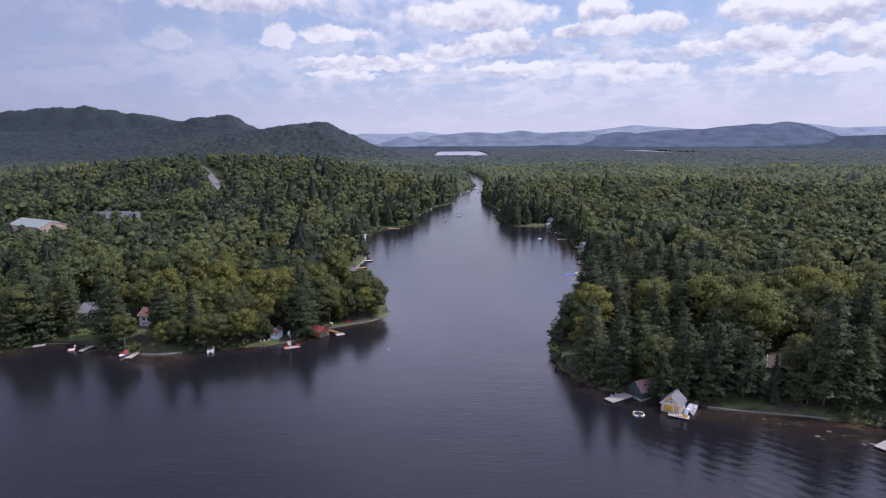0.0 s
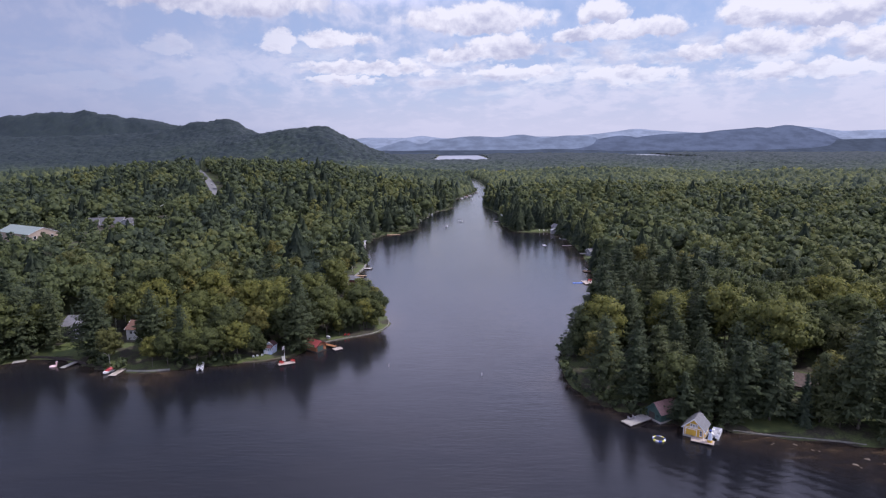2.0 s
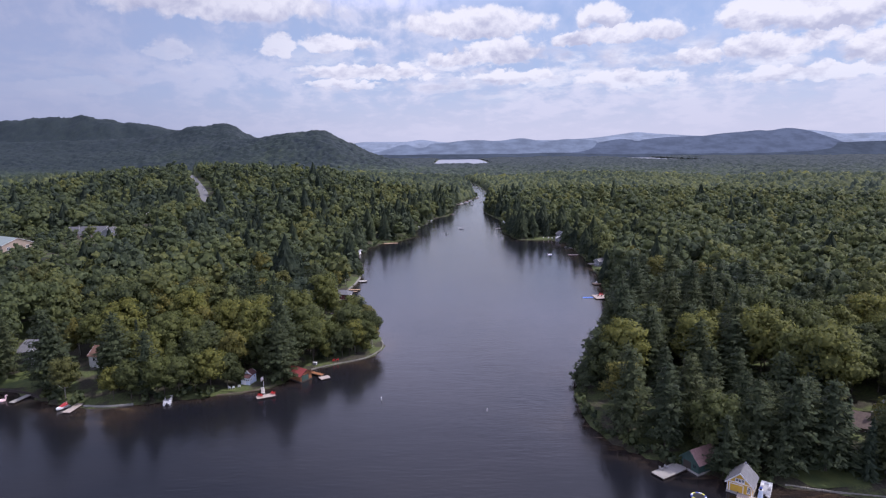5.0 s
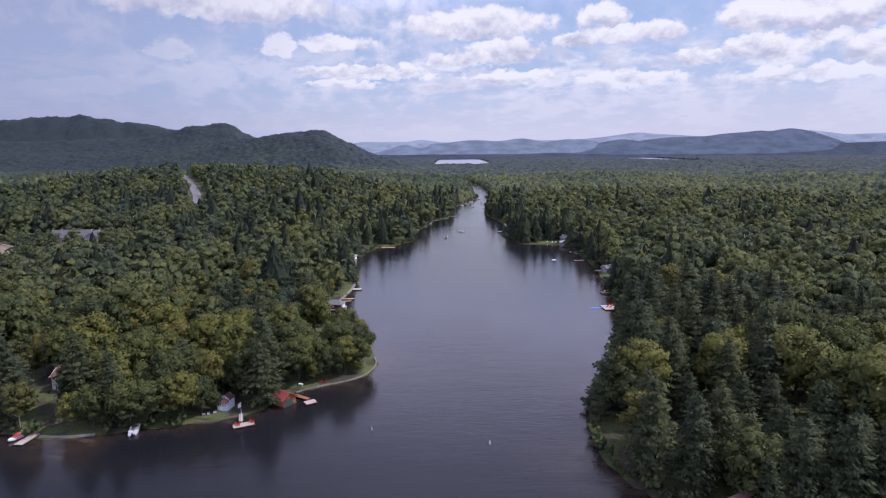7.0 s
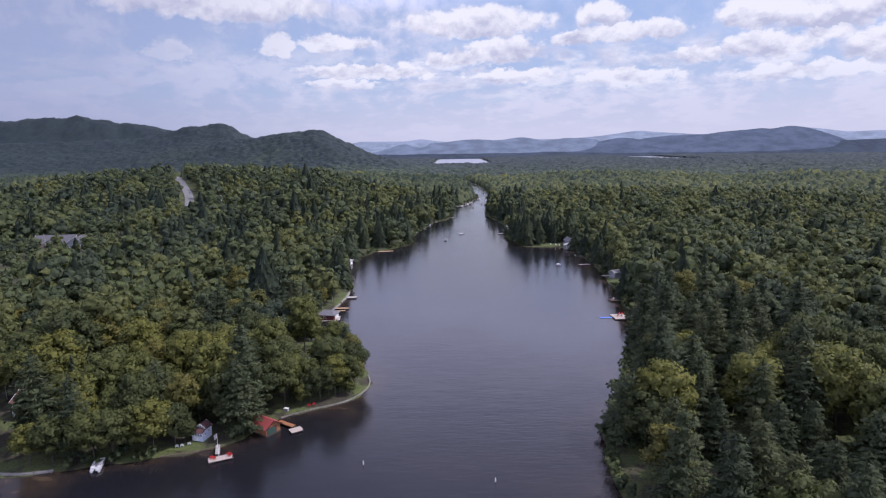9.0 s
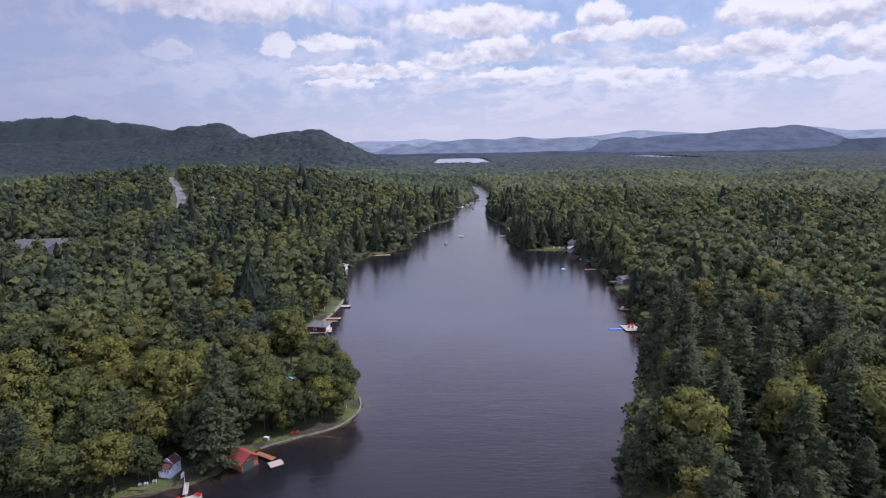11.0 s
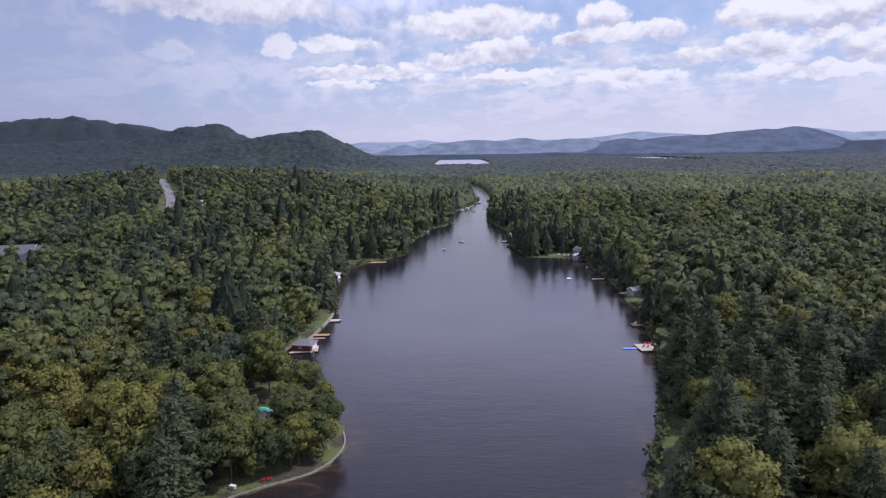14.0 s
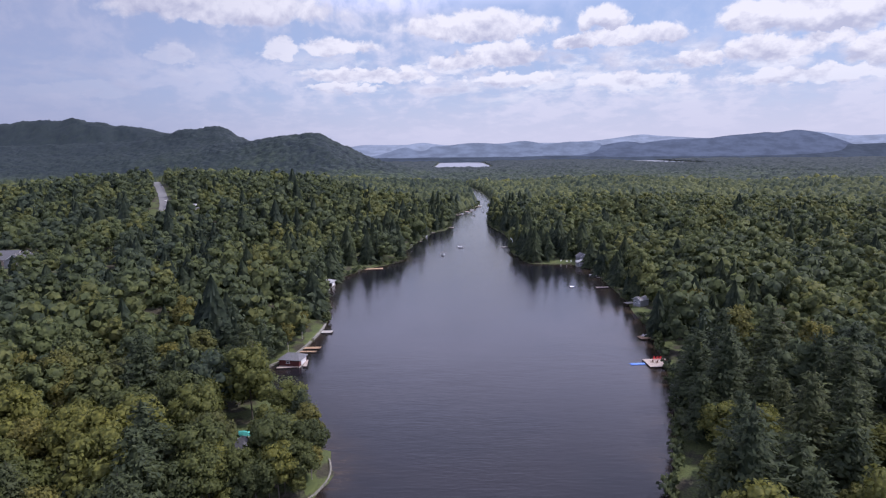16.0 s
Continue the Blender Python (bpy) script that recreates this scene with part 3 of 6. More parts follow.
def plumes(seed, H, R, whorls, arms, tufts, per, length, width, low=0.08, ragged=0.3, core=0.34):
    """Crown of a white pine: a broad pyramid of level arms that carry soft tufts of needles."""
    rs = np.random.RandomState(seed)
    at, nor, alo, sz, sh = [], [], [], [], []
    for i in range(whorls):
        f = np.clip((i + rs.uniform(-0.35, 0.35)) / whorls, 0, 0.97)
        z = H * (low + (0.98 - low) * f)
        reach = R * (1 - f ** 1.7) * (0.72 + 0.28 * min(1, (f + 0.08) * 5)) + 0.45
        count = max(3, int(round(arms * (0.45 + 0.55 * reach / R))))
        a0 = rs.uniform(0, 6.28)
        for k in range(count):
            if rs.rand() < ragged * 0.35:
                continue
            a = a0 + 6.283 * k / count + rs.uniform(-0.3, 0.3)
            b = reach * rs.uniform(1 - ragged, 1 + ragged * 0.6)
            way = np.array([math.cos(a), math.sin(a), 0.0])
            across = np.array([-way[1], way[0], 0.0])
            tilt = rs.uniform(-0.06, 0.18) + 0.30 * f
            n = max(1, int(round(tufts * (0.4 + 0.6 * b / R))))
            for j in range(n):
                s = 0.35 + 0.65 * (j + rs.uniform(0.2, 0.9)) / n
                p = way * b * s + across * b * rs.uniform(-0.26, 0.26) * s + (0, 0, z + tilt * b * s + 0.06 * b * s * s)
                tint = rs.randn(3) * 0.16
                for m in range(per):
                    q = rs.randn(3) * (0.40, 0.40, 0.16) * length
                    at.append(p + q)
                    nor.append(np.array([way[0] * 0.4, way[1] * 0.4, 1.0]) + rs.randn(3) * 0.34)
                    alo.append(way + (0, 0, 0.25) + rs.randn(3) * 0.5)
                    sh.append(way * 0.6 + (0, 0, 0.7) + tint + 0.35 * q / length)
                    sz.append(rs.uniform(0.7, 1.3) * (0.75 + 0.25 * min(1, b / R * 1.5)))
    sz = np.array(sz)
    bits = [sprays(rs, np.array(at), np.array(nor), np.array(alo), length * sz, width * sz, np.array(sh), 0.3)]
    f = np.linspace(0, 0.98, 7)
    rr = core * R * (1 - f ** 1.7) * np.minimum(1, 0.5 + f * 4) + 0.06
    bits.append(tube([(0, 0, H * (low * 1.2 + (0.99 - low) * q)) for q in f], rr * rs.uniform(0.75, 1.2, 7), 7))
    return join(bits)


def skirts(seed, H, R, whorls, points, power, low=0.06, sag=0.35):
    """Crown of a conifer in the depth of the woods: ragged skirts of boughs, one above the other."""
    rs = np.random.RandomState(seed)
    bits = []
    for i in range(whorls):
        f = (i + rs.uniform(-0.15, 0.15)) / whorls
        z0, z1 = H * (low + (0.90 - low) * max(f, 0)), H * (low + (0.90 - low) * min(1.0, f + 1.7 / whorls)) + 0.08 * H
        r = R * (1 - max(f, 0) ** power) * rs.uniform(0.85, 1.12) + 0.5
        a = rs.uniform(0, 6.28) + np.arange(points * 2) * math.pi / points + rs.uniform(-0.12, 0.12, points * 2)
        rim = r * np.where(np.arange(points * 2) % 2, rs.uniform(0.30, 0.55, points * 2), rs.uniform(0.75, 1.3, points * 2))
        way = np.column_stack([np.cos(a), np.sin(a), 0 * a])
        lo_ = way * rim[:, None] + (0, 0, z0) - np.array([0, 0, 1.0]) * (rim * sag * 0.5 - rs.uniform(0, 0.6, len(a)))[:, None]
        hi_ = way * 0.16 * r + (0, 0, min(z1, H))
        n = points * 2
        k = np.arange(n)
        quads = np.column_stack([k, (k + 1) % n, (k + 1) % n + n, k + n])
        bits.append((np.vstack([lo_, hi_]), unit(np.vstack([way * 0.8 + (0, 0, 0.35) + rs.randn(n, 3) * 0.3, way * 0.7 + (0, 0, -0.25)])), quads, NO_TRIS))
    tip = np.array([(0, 0, H)] + [(math.cos(a) * 0.22 * R * 0.5, math.sin(a) * 0.22 * R * 0.5, H * 0.84) for a in (0, 1.57, 3.14, 4.71)])
    bits.append((tip, unit(tip - (0, 0, H * 0.8)), NO_QUADS, np.array([(0, 1, 2), (0, 2, 3), (0, 3, 4), (0, 4, 1)])))
    return join(bits)


def crown_mesh(name, v, d, q, t, mat, tone=None):
    """A mesh of leaf clumps, shaded along d."""
    me = bpy.data.meshes.new(name)
    me.vertices.add(len(v))
    me.vertices.foreach_set("co", np.ascontiguousarray(v, dtype=np.float32).ravel())
    idx = np.concatenate([q.ravel(), t.ravel()]).astype(np.int32)
    me.loops.add(len(idx))
    me.loops.foreach_set("vertex_index", idx)
    me.polygons.add(len(q) + len(t))
    me.polygons.foreach_set("loop_start", np.concatenate([np.arange(len(q)) * 4, 4 * len(q) + np.arange(len(t)) * 3]).astype(np.int32))
    me.update(calc_edges=True)
    me.polygons.foreach_set("use_smooth", np.ones(len(q) + len(t), bool))
    me.normals_split_custom_set_from_vertices(np.asarray(d, dtype=np.float32).tolist())
    if tone is not None:
        me.attributes.new("tone", "FLOAT", "POINT").data.foreach_set("value", np.ascontiguousarray(tone, dtype=np.float32))
    me.materials.append(mat)
    return me


def raw_mesh(name, v, f, mat, smooth=False):
    me = bpy.data.meshes.new(name)
    me.from_pydata(np.asarray(v).tolist(), [], [list(q) for q in f])
    me.polygons.foreach_set("use_smooth", np.full(len(f), smooth))
    me.materials.append(mat)
    return me


def trunk_mesh(name, seed, H, r, top, limbs, mat):
    rs = np.random.RandomState(seed)
    z = np.array([-0.5, 0.4, H * 0.25, H * 0.5, H * 0.75, H * top])
    lean = np.cumsum(rs.uniform(-0.15, 0.15, (6, 2)), 0)
    bits = [tube(np.column_stack([lean, z]), r * np.array([1.35, 1.0, 0.85, 0.62, 0.38, 0.12]))]
    for k in range(limbs):
        i = rs.randint(2, 4)
        a = 2.4 * k + rs.uniform(0, 0.6)
        p = np.array([*lean[i], z[i]])
        out = np.array([math.cos(a), math.sin(a), rs.uniform(0.8, 1.3)]) * H * 0.14
        bits.append(tube([p, p + out * 0.6, p + out * 1.2 + (0, 0, 0.4)], [r * 0.38, r * 0.26, r * 0.08], 5))
    v, d, q, t = join(bits)
    return raw_mesh(name, v, q, mat, True)


# each kind: crown meshes, trunk meshes, leaves, words
KINDS = {
    "maple": dict(mat=MAPLE, bark=BARK, label="green broad-leaved maple with a full rounded crown", heights=(20.0, 18.0, 22.5, 16.0), radii=(7.6, 6.8, 8.2, 6.2)),
    "birch": dict(mat=BIRCH, bark=PALEBARK, label="yellow-green birch with a light, loose crown", heights=(18.0, 15.5, 19.5), radii=(5.6, 5.0, 6.0)),
    "pine": dict(mat=PINE, bark=BARK, label="tall dark green white pine with layered ragged limbs", heights=(24.0, 21.0, 27.0, 18.5), radii=(5.9, 5.4, 6.4, 5.2)),
    "spruce": dict(mat=SPRUCE, bark=BARK, label="dark narrow pointed spruce", heights=(18.0, 15.0, 21.0), radii=(3.0, 2.7, 3.3)),
}


# how full the boughs are, how loose the leaf clumps, how mixed their shading, grain by grain
LEAFAGE = ((0.73, 0.48, 0.28), (0.80, 0.40, 0.22), (0.86, 0.32, 0.17), (0.92, 0.26, 0.13))


def crown_shape(kind, i, H, R, tier):
    """Crowns in four grains: single trees, the woods behind them, and the woods far off."""
    seed = 11 * i + len(kind) * 7
    if kind == "maple":
        return broadleaf(seed, H, R, *((2050, 0.92, 20, ICO1), (560, 1.4, 13, ICO1), (104, 2.6, 7, ICO1), (38, 3.5, 4, ICO1))[tier], 0.08, *LEAFAGE[tier])
    if kind == "birch":
        return broadleaf(seed, H, R, *((1700, 0.80, 17, ICO1), (440, 1.25, 11, ICO1), (100, 2.2, 7, ICO1), (40, 2.9, 5, ICO1))[tier], 0.12, *LEAFAGE[tier])
    if kind == "pine":
        if tier < 2:
            return plumes(seed, H, R, *((15, 9, 5, 6, 1.45, 0.52), (12, 7, 2, 4, 2.2, 1.0))[tier])
        return skirts(seed, H * 0.88, R * 0.95, *((13, 6, 2.0), (9, 5, 2.0))[tier - 2], sag=0.7)
    if tier < 1:
        return conifer(seed, H, R, 28, 9, 4, -0.32, 1.15, 0.06, 0.22, 1.05)
    return skirts(seed, H, R, *((14, 7, 1.05), (11, 6, 1.05), (7, 5, 1.05))[tier - 1], sag=0.9)


for kind, k in KINDS.items():
    k["near"], k["trunks"], k["tiers"] = [], [], [[], [], []]
    for i, (H, R) in enumerate(zip(k["heights"], k["radii"])):
        k["near"].append(crown_mesh(kind + "_crown", *crown_shape(kind, i, H, R, 0), k["mat"]))
        for tier in (1, 2, 3):
            k["tiers"][tier - 1].append(crown_shape(kind, i, H, R, tier))
        broad = kind in ("maple", "birch")
        k["trunks"].append(trunk_mesh(kind + "_trunk", i + 3, H, 0.011 * H, 0.8 if broad else 0.97, 5 if broad else 0, k["bark"]))

# places without trees: x, y, radius
CLEARINGS = [(-148, 217, 6), (-57, 272, 5), (-152, 223, 9), (-161, 238, 8), (-133, 234, 8), (-129, 222, 4), (-126, 213, 5), (-75.5, 215.5, 2.5), (-72, 222, 5.5), (-66, 216, 3),
             (-57, 227, 7), (-54, 263, 7.5), (-59, 279, 5), (-63, 343, 6), (-62, 362, 3.5), (-61, 380, 2.5), (-78, 482, 8), (-53, 540, 9), (-67, 558, 6),
             (67, 155.5, 5), (61, 164, 4.2), (94, 163, 4.0), (98, 170, 3.5), (115, 183, 8), (108, 173, 5), (121, 185, 6),
             (84, 342, 4), (86, 374, 3), (81, 316, 3), (133, 361, 9), (127, 344, 8), (96, 417, 6), (98, 428, 6), (92, 545, 10), (78, 553, 9), (95, 471, 3), (56, 653, 6),
             (-318, 432, 24), (-296, 408, 14), (-295, 494, 17), (-270, 480, 11), (-277, 464, 8), (-262, 562, 10), (-283, 567, 10), (-248, 686, 12)]
OPEN_STRIPS = [((-258, 640), (-300, 735), 11), ((-300, 735), (-345, 820), 11), ((-345, 820), (-400, 920), 10), ((-400, 920), (-460, 1060), 9), ((-54, 262), (-47, 243), 2.5), ((-66, 331), (-50, 287), 5), ((-131, 232), (-125, 212), 2.5)]
LIMITS = (115, 50, 55, 125)      # pines, spruces, birches and maples that stand singly


def clear_of(x, y):
    ok = np.ones(np.shape(x), bool)
    for cx, cy, r in CLEARINGS:
        ok &= (x - cx) ** 2 + (y - cy) ** 2 > r * r
    for (ax, ay), (bx, by), w in OPEN_STRIPS:
        t = np.clip(((x - ax) * (bx - ax) + (y - ay) * (by - ay)) / ((bx - ax) ** 2 + (by - ay) ** 2), 0, 1)
        ok &= (x - ax - t * (bx - ax)) ** 2 + (y - ay - t * (by - ay)) ** 2 > w * w
    return ok


def plant():
    """Sow the woods: places, kinds and sizes on a jittered grid."""
    rs = np.random.RandomState(42)
    step = 10.0
    X, Y = np.meshgrid(np.arange(-740, 740, step), np.arange(130, 960, step))
    X = X.ravel() + rs.uniform(-0.47, 0.47, X.size) * step
    Y = Y.ravel() + rs.uniform(-0.47, 0.47, Y.size) * step
    r = np.hypot(X, Y - 60)
    ok = (r < 880) & (np.abs(X) < (Y + 17) * 0.77 + 28)
    X, Y = X[ok], Y[ok]
    d = shore_distance(X, Y)
    ok = (d > np.where((X > 0) & (Y < 270), 3.6, 0.4)) & clear_of(X, Y)
    X, Y, d = X[ok], Y[ok], d[ok]
    dice, patch = rs.rand(len(X)), waves(X, Y, 90, 9)
    pine = np.where(d < 30, 0.32, np.where(X > 0, 0.02, 0.09)) + 0.20 * waves(X, Y, 120, 12) + np.where((X < -40) & (Y > 400) & (d < 140), 0.22, 0) + np.where((X > 0) & (d < 50), np.where(Y < 320, 0.55, 0.24), 0)
    spruce = pine + np.where(d < 60, 0.06, 0.012)
    birch = spruce + np.where(X > 0, 0.05, 0.09) + 0.08 * patch
    kind = np.where(dice < pine, 0, np.where(dice < spruce, 1, np.where(dice < birch, 2, 3)))
    size = np.clip(rs.rand(len(X)) + 0.30 * waves(X, Y, 70, 14), -0.15, 1.25)
    return X, Y, d, kind, size, rs


# trees that stand out: x, y, kind (0 pine, 3 maple, 2 birch), size
STANDING = [(-62.5, 223.5, 0, 0.95), (-176, 222, 0, 0.8), (-183, 229, 0, 0.9), (-171, 233, 0, 0.7), (-68, 303, 3, 0.6), (-76.8, 217.6, 3, -0.3), (-93, 210, 3, 0.1), (-97, 208.3, 3, 0.1), (-68, 357, 2, 0.0), (-68, 368, 3, 0.3), (-69, 380, 1, 0.3), (-67, 392, 3, 0.4), (-66.5, 374, 2, 0.1), (-71, 388, 3, 0.5), (-70, 350, 3, 0.1), (-143, 219, 0, 0.9), (-138, 214, 0, 0.8), (-117.5, 217, 0, 0.6), (91.5, 161.5, 0, 0.7), (79, 160, 0, 0.25), (83, 161.5, 0, 0.55), (87, 165, 0, 0.45), (99, 158, 1, 0.5), (104, 163, 1, 0.0), (65.5, 160.2, 0, 0.05), (-113, 206, 3, -0.1), (-108, 207.5, 3, 0.2), (109, 157, 0, 0.3), (105, 160, 0, 0.4), (97, 164, 1, 0.5),
            (113, 167, 2, 0.6), (110, 196, 2, 0.95), (-36, 261, 3, 0.2), (-42.5, 254, 3, 0.35), (-38, 271, 2, 0.3), (-41, 263, 3, 0.4), (-37, 255, 2, 0.0), (-49, 248, 3, 0.1), (-45, 246.6, 3, 0.0), (-51.5, 252, 1, -0.2), (-42.5, 248.5, 3, -0.15), (-56, 246, 3, 0.2), (-42, 278, 0, 0.3), (-47, 284, 3, 0.3), (-58, 248, 3, 0.5), (-61, 236, 3, 0.4), (74, 163, 0, 0.5), (70, 163.5, 0, 0.3), (66.5, 167, 3, 0.4), (67, 172, 0, 0.5), (-79.5, 217, 3, 0.25), (-84, 214, 3, 0.4), (-89, 212.5, 3, 0.3), (-100, 209, 3, 0.3), (-104, 210, 0, 0.2), (-40.5, 250, 3, -0.1), (-36.8, 253.5, 3, 0.0), (-34.5, 258, 2, 0.0), (-67.5, 227, 3, 0.4), (-70, 231, 3, 0.6), (-44, 257, 0, 0.0), (-39.5, 251.5, 3, -0.2), (-48, 244.8, 3, -0.05), (-52.5, 244, 1, 0.0), (-50, 242.2, 3, -0.25), (-55, 241, 3, 0.1), (-36, 250.5, 3, -0.6)]


def grow_woods():
    X, Y, d, kind, size, rs = plant()
    own = np.array(STANDING)
    far_off = (np.hypot(X[:, None] - own[None, :, 0], Y[:, None] - own[None, :, 1]) > 4.5).all(1)
    X, Y, kind, size = (np.r_[a[far_off], own[:, k]] for k, a in enumerate((X, Y, kind, size)))
    kind = kind.astype(int)
    d = shore_distance(X, Y)
    size = np.where((X < -215) & (Y > 320) & (Y < 500) & (X > -360), -0.55 + 0.5 * size, size)     # young growth before the hall
    Z = land(X, Y, d)
    names = ["pine", "spruce", "birch", "maple"]
    # the nearest of each kind stand as trees of their own
    rank = np.hypot(X * 0.9, Y - 95)
    single = np.zeros(len(X), bool)
    for q in range(4):
        mine = np.where((kind == q) & (rank < 300))[0]
        single[mine[np.argsort(rank[mine])][:LIMITS[q]]] = True
    for i in np.where(single)[0]:
        k = KINDS[names[kind[i]]]
        j = rs.randint(len(k["near"]))
        s = 0.70 + 0.56 * size[i]
        if d[i] < 5:
            s *= 0.9
        root = new(names[kind[i]] + "_tree")
        root.matrix_basis = Matrix.LocRotScale((X[i], Y[i], Z[i]), Euler((rs.uniform(-0.03, 0.03), rs.uniform(-0.03, 0.03), rs.uniform(0, 6.28))), (s, s, s * rs.uniform(0.92, 1.08)))
        tagged(root, k["label"], "tree", group=names[kind[i]] + " trees of the shore woods")
        for part_name, me in (("trunk", k["trunks"][j]), ("crown", k["near"][j])):
            o = new(part_name, me)
            o.parent = root
    # the rest of the woods
    away = np.hypot(X, Y - 60)
    patch = waves(X, Y, 130, 33)
    for q, side in ((0, -1), (1, -1), (2, -1), (3, -1), (0, 1), (1, 1), (2, 1), (3, 1)):
        pick = np.where(~single & (kind == q) & (np.sign(X) == side))[0]
        if not len(pick):
            continue
        bits, tones = [], []
        for i in pick:
            shapes = KINDS[names[q]]["tiers"][0 if away[i] < 300 else 1 if away[i] < 540 else 2]
            v, n, fq, ft = shapes[rs.randint(len(shapes))]
            s = 0.70 + 0.54 * size[i]
            turn = np.array(Matrix.Rotation(rs.uniform(0, 6.28), 3, "Z")).T
            bits.append(((v @ turn) * s * (1, 1, rs.uniform(0.9, 1.1)) + (X[i], Y[i], Z[i]), n @ turn, fq, ft))
            base = (0.10, 0.02, 0.66, 0.46)[q]
            wide = 0.12 if q < 2 else 0.30
            tone = base - (0.14 if X[i] < -150 and Y[i] > 330 else 0) + rs.uniform(-wide, wide) + (0.15 * patch[i] if q > 1 else 0)
            tones.append(np.full(len(v), np.clip(tone, 0, 1)))
        me = crown_mesh(names[q] + "_woods", *join(bits), WOODS, np.concatenate(tones))
        tagged(new(names[q] + "_woods", me), ("dense dark conifer", "dark pointed spruce", "yellow-green birch", "green broad-leaved")[q] + " woods covering the lakeside land", "woods", kind="stuff")
    # bushes along the water's edge
    bits, tones = [], []
    shapes = [broadleaf(70 + i, 3.6, 2.4, 42, 0.95, 4, ICO1, 0.0) for i in range(4)]
    for line in SHORES:
        seg = np.r_[0, np.cumsum(np.hypot(*np.diff(line, axis=0).T))]
        s = 0.0
        while s < seg[-1]:
            x, y = np.interp(s, seg, line[:, 0]), np.interp(s, seg, line[:, 1])
            s += rs.uniform(1.6, 4.2) * (1 if y < 600 else 2.2)
            if y < 120 or y > 1100 or abs(x) > 260 or any(ax < x < bx and ay < y < by for ax, bx, ay, by in NO_BUSHES):
                continue
            x, y = x + rs.uniform(-1.2, 1.2), y + rs.uniform(-1.0, 1.4)
            if not clear_of(np.array([x]), np.array([y]))[0]:
                continue
            v, n, fq, ft = shapes[rs.randint(4)]
            k = rs.uniform(0.5, 1.25)
            bits.append((v * (k, k, k * rs.uniform(0.8, 1.3)) + (x, y, max(ground_height(x, y), 0.0)), n, fq, ft))
            tones.append(np.full(len(v), rs.uniform(0.10, 0.55)))
    me = crown_mesh("shore_bushes", *join(bits), WOODS, np.concatenate(tones))
    tagged(new("shore_bushes", me), "leafy bushes overhanging the water's edge", "bushes", kind="stuff")


# walled or mown stretches of shore: x from, to, y from, to
NO_BUSHES = [(-122, -103, 195, 210), (-168, -138, 205, 222), (-80, -68, 207, 224), (-58, -28, 232, 275), (-78, -58, 328, 398), (78, 113, 144, 162), (58, 92, 535, 565)]


def ground_height(x, y):
    return float(land(np.array([x]), np.array([y]))[0])


def domes(x, y, cell, seed):
    """Tree tops over far woods: height above the ground and a tone for every point."""
    gx0, gy0 = np.floor(x / cell).astype(int), np.floor(y / cell).astype(int)
    best, tone = np.full(x.shape, 0.0), np.zeros(x.shape)

    def rnd(i, j, k):
        h = (i * 374761393 + j * 668265263 + (k + seed) * 2147483647) & 0x7fffffff
        h = ((h ^ (h >> 13)) * 1274126177) & 0x7fffffff
        return ((h ^ (h >> 16)) & 0xffff) / 65535.0
    for a in (-1, 0, 1):
        for b in (-1, 0, 1):
            i, j = gx0 + a, gy0 + b
            cx, cy = (i + 0.1 + 0.8 * rnd(i, j, 1)) * cell, (j + 0.1 + 0.8 * rnd(i, j, 2)) * cell
            R = cell * (0.50 + 0.25 * rnd(i, j, 3))
            conif = rnd(i, j, 5) < 0.22
            Ht = np.where(conif, 16.0, 10.5) + 10.0 * rnd(i, j, 4)
            q = np.hypot(x - cx, y - cy) / R
            h = np.where(conif, Ht * np.clip(1 - 0.75 * q, 0, 1), Ht * (0.32 + 0.68 * np.sqrt(np.clip(1 - q * q, 0, 1))) * (q < 1))
            t = np.where(conif, 0.10 * rnd(i, j, 6), 0.30 + 0.55 * rnd(i, j, 6))
            m = h > best
            best, tone = np.where(m, h, best), np.where(m, t, tone)
    return np.maximum(best, 4.0), tone


def far_canopy(name, r0, r1, dr0, grow, cell, width, cols, mat, label, tall=1.0):
    rr, s = [r0], dr0
    while rr[-1] < r1:
        rr.append(rr[-1] + s)
        s *= grow
    R, A = np.meshgrid(rr, np.linspace(-width, width, cols), indexing="ij")
    jr = np.random.RandomState(8)
    A = A + jr.uniform(-0.4, 0.4, A.shape) * 2 * width / cols
    X, Y = np.sin(A) * R, 60 + np.cos(A) * R
    d = shore_distance(X, Y)
    h, tone = domes(X, Y, cell, 5)
    h = h * (0.85 + 0.15 * waves(X, Y, 60, 21)) + jr.uniform(-0.5, 0.5, X.shape) * cell * 0.17
    h = h * np.clip((d - 2.0) / 5.0, 0, 1) * np.where((np.abs(X) < 700) & (Y > 1900), 0.62, tall)
    ok = clear_of(X, Y)
    h = np.where(ok, h, -1.0)
    low = land(X, Y, d)
    Z = low + h
    # tone sinks with distance, which puts haze into the leaf colours
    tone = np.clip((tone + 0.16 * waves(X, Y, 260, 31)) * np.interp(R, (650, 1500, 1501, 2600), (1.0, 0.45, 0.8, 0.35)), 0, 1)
    # the low plain keeps a greener tone, with less of the haze colour
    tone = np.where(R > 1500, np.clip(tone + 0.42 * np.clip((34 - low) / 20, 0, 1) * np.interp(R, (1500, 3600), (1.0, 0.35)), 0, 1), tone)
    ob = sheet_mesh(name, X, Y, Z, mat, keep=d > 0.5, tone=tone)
    tagged(ob, label, "woods", kind="stuff")


grow_woods()
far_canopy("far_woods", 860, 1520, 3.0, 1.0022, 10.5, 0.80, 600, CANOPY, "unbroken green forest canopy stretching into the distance")
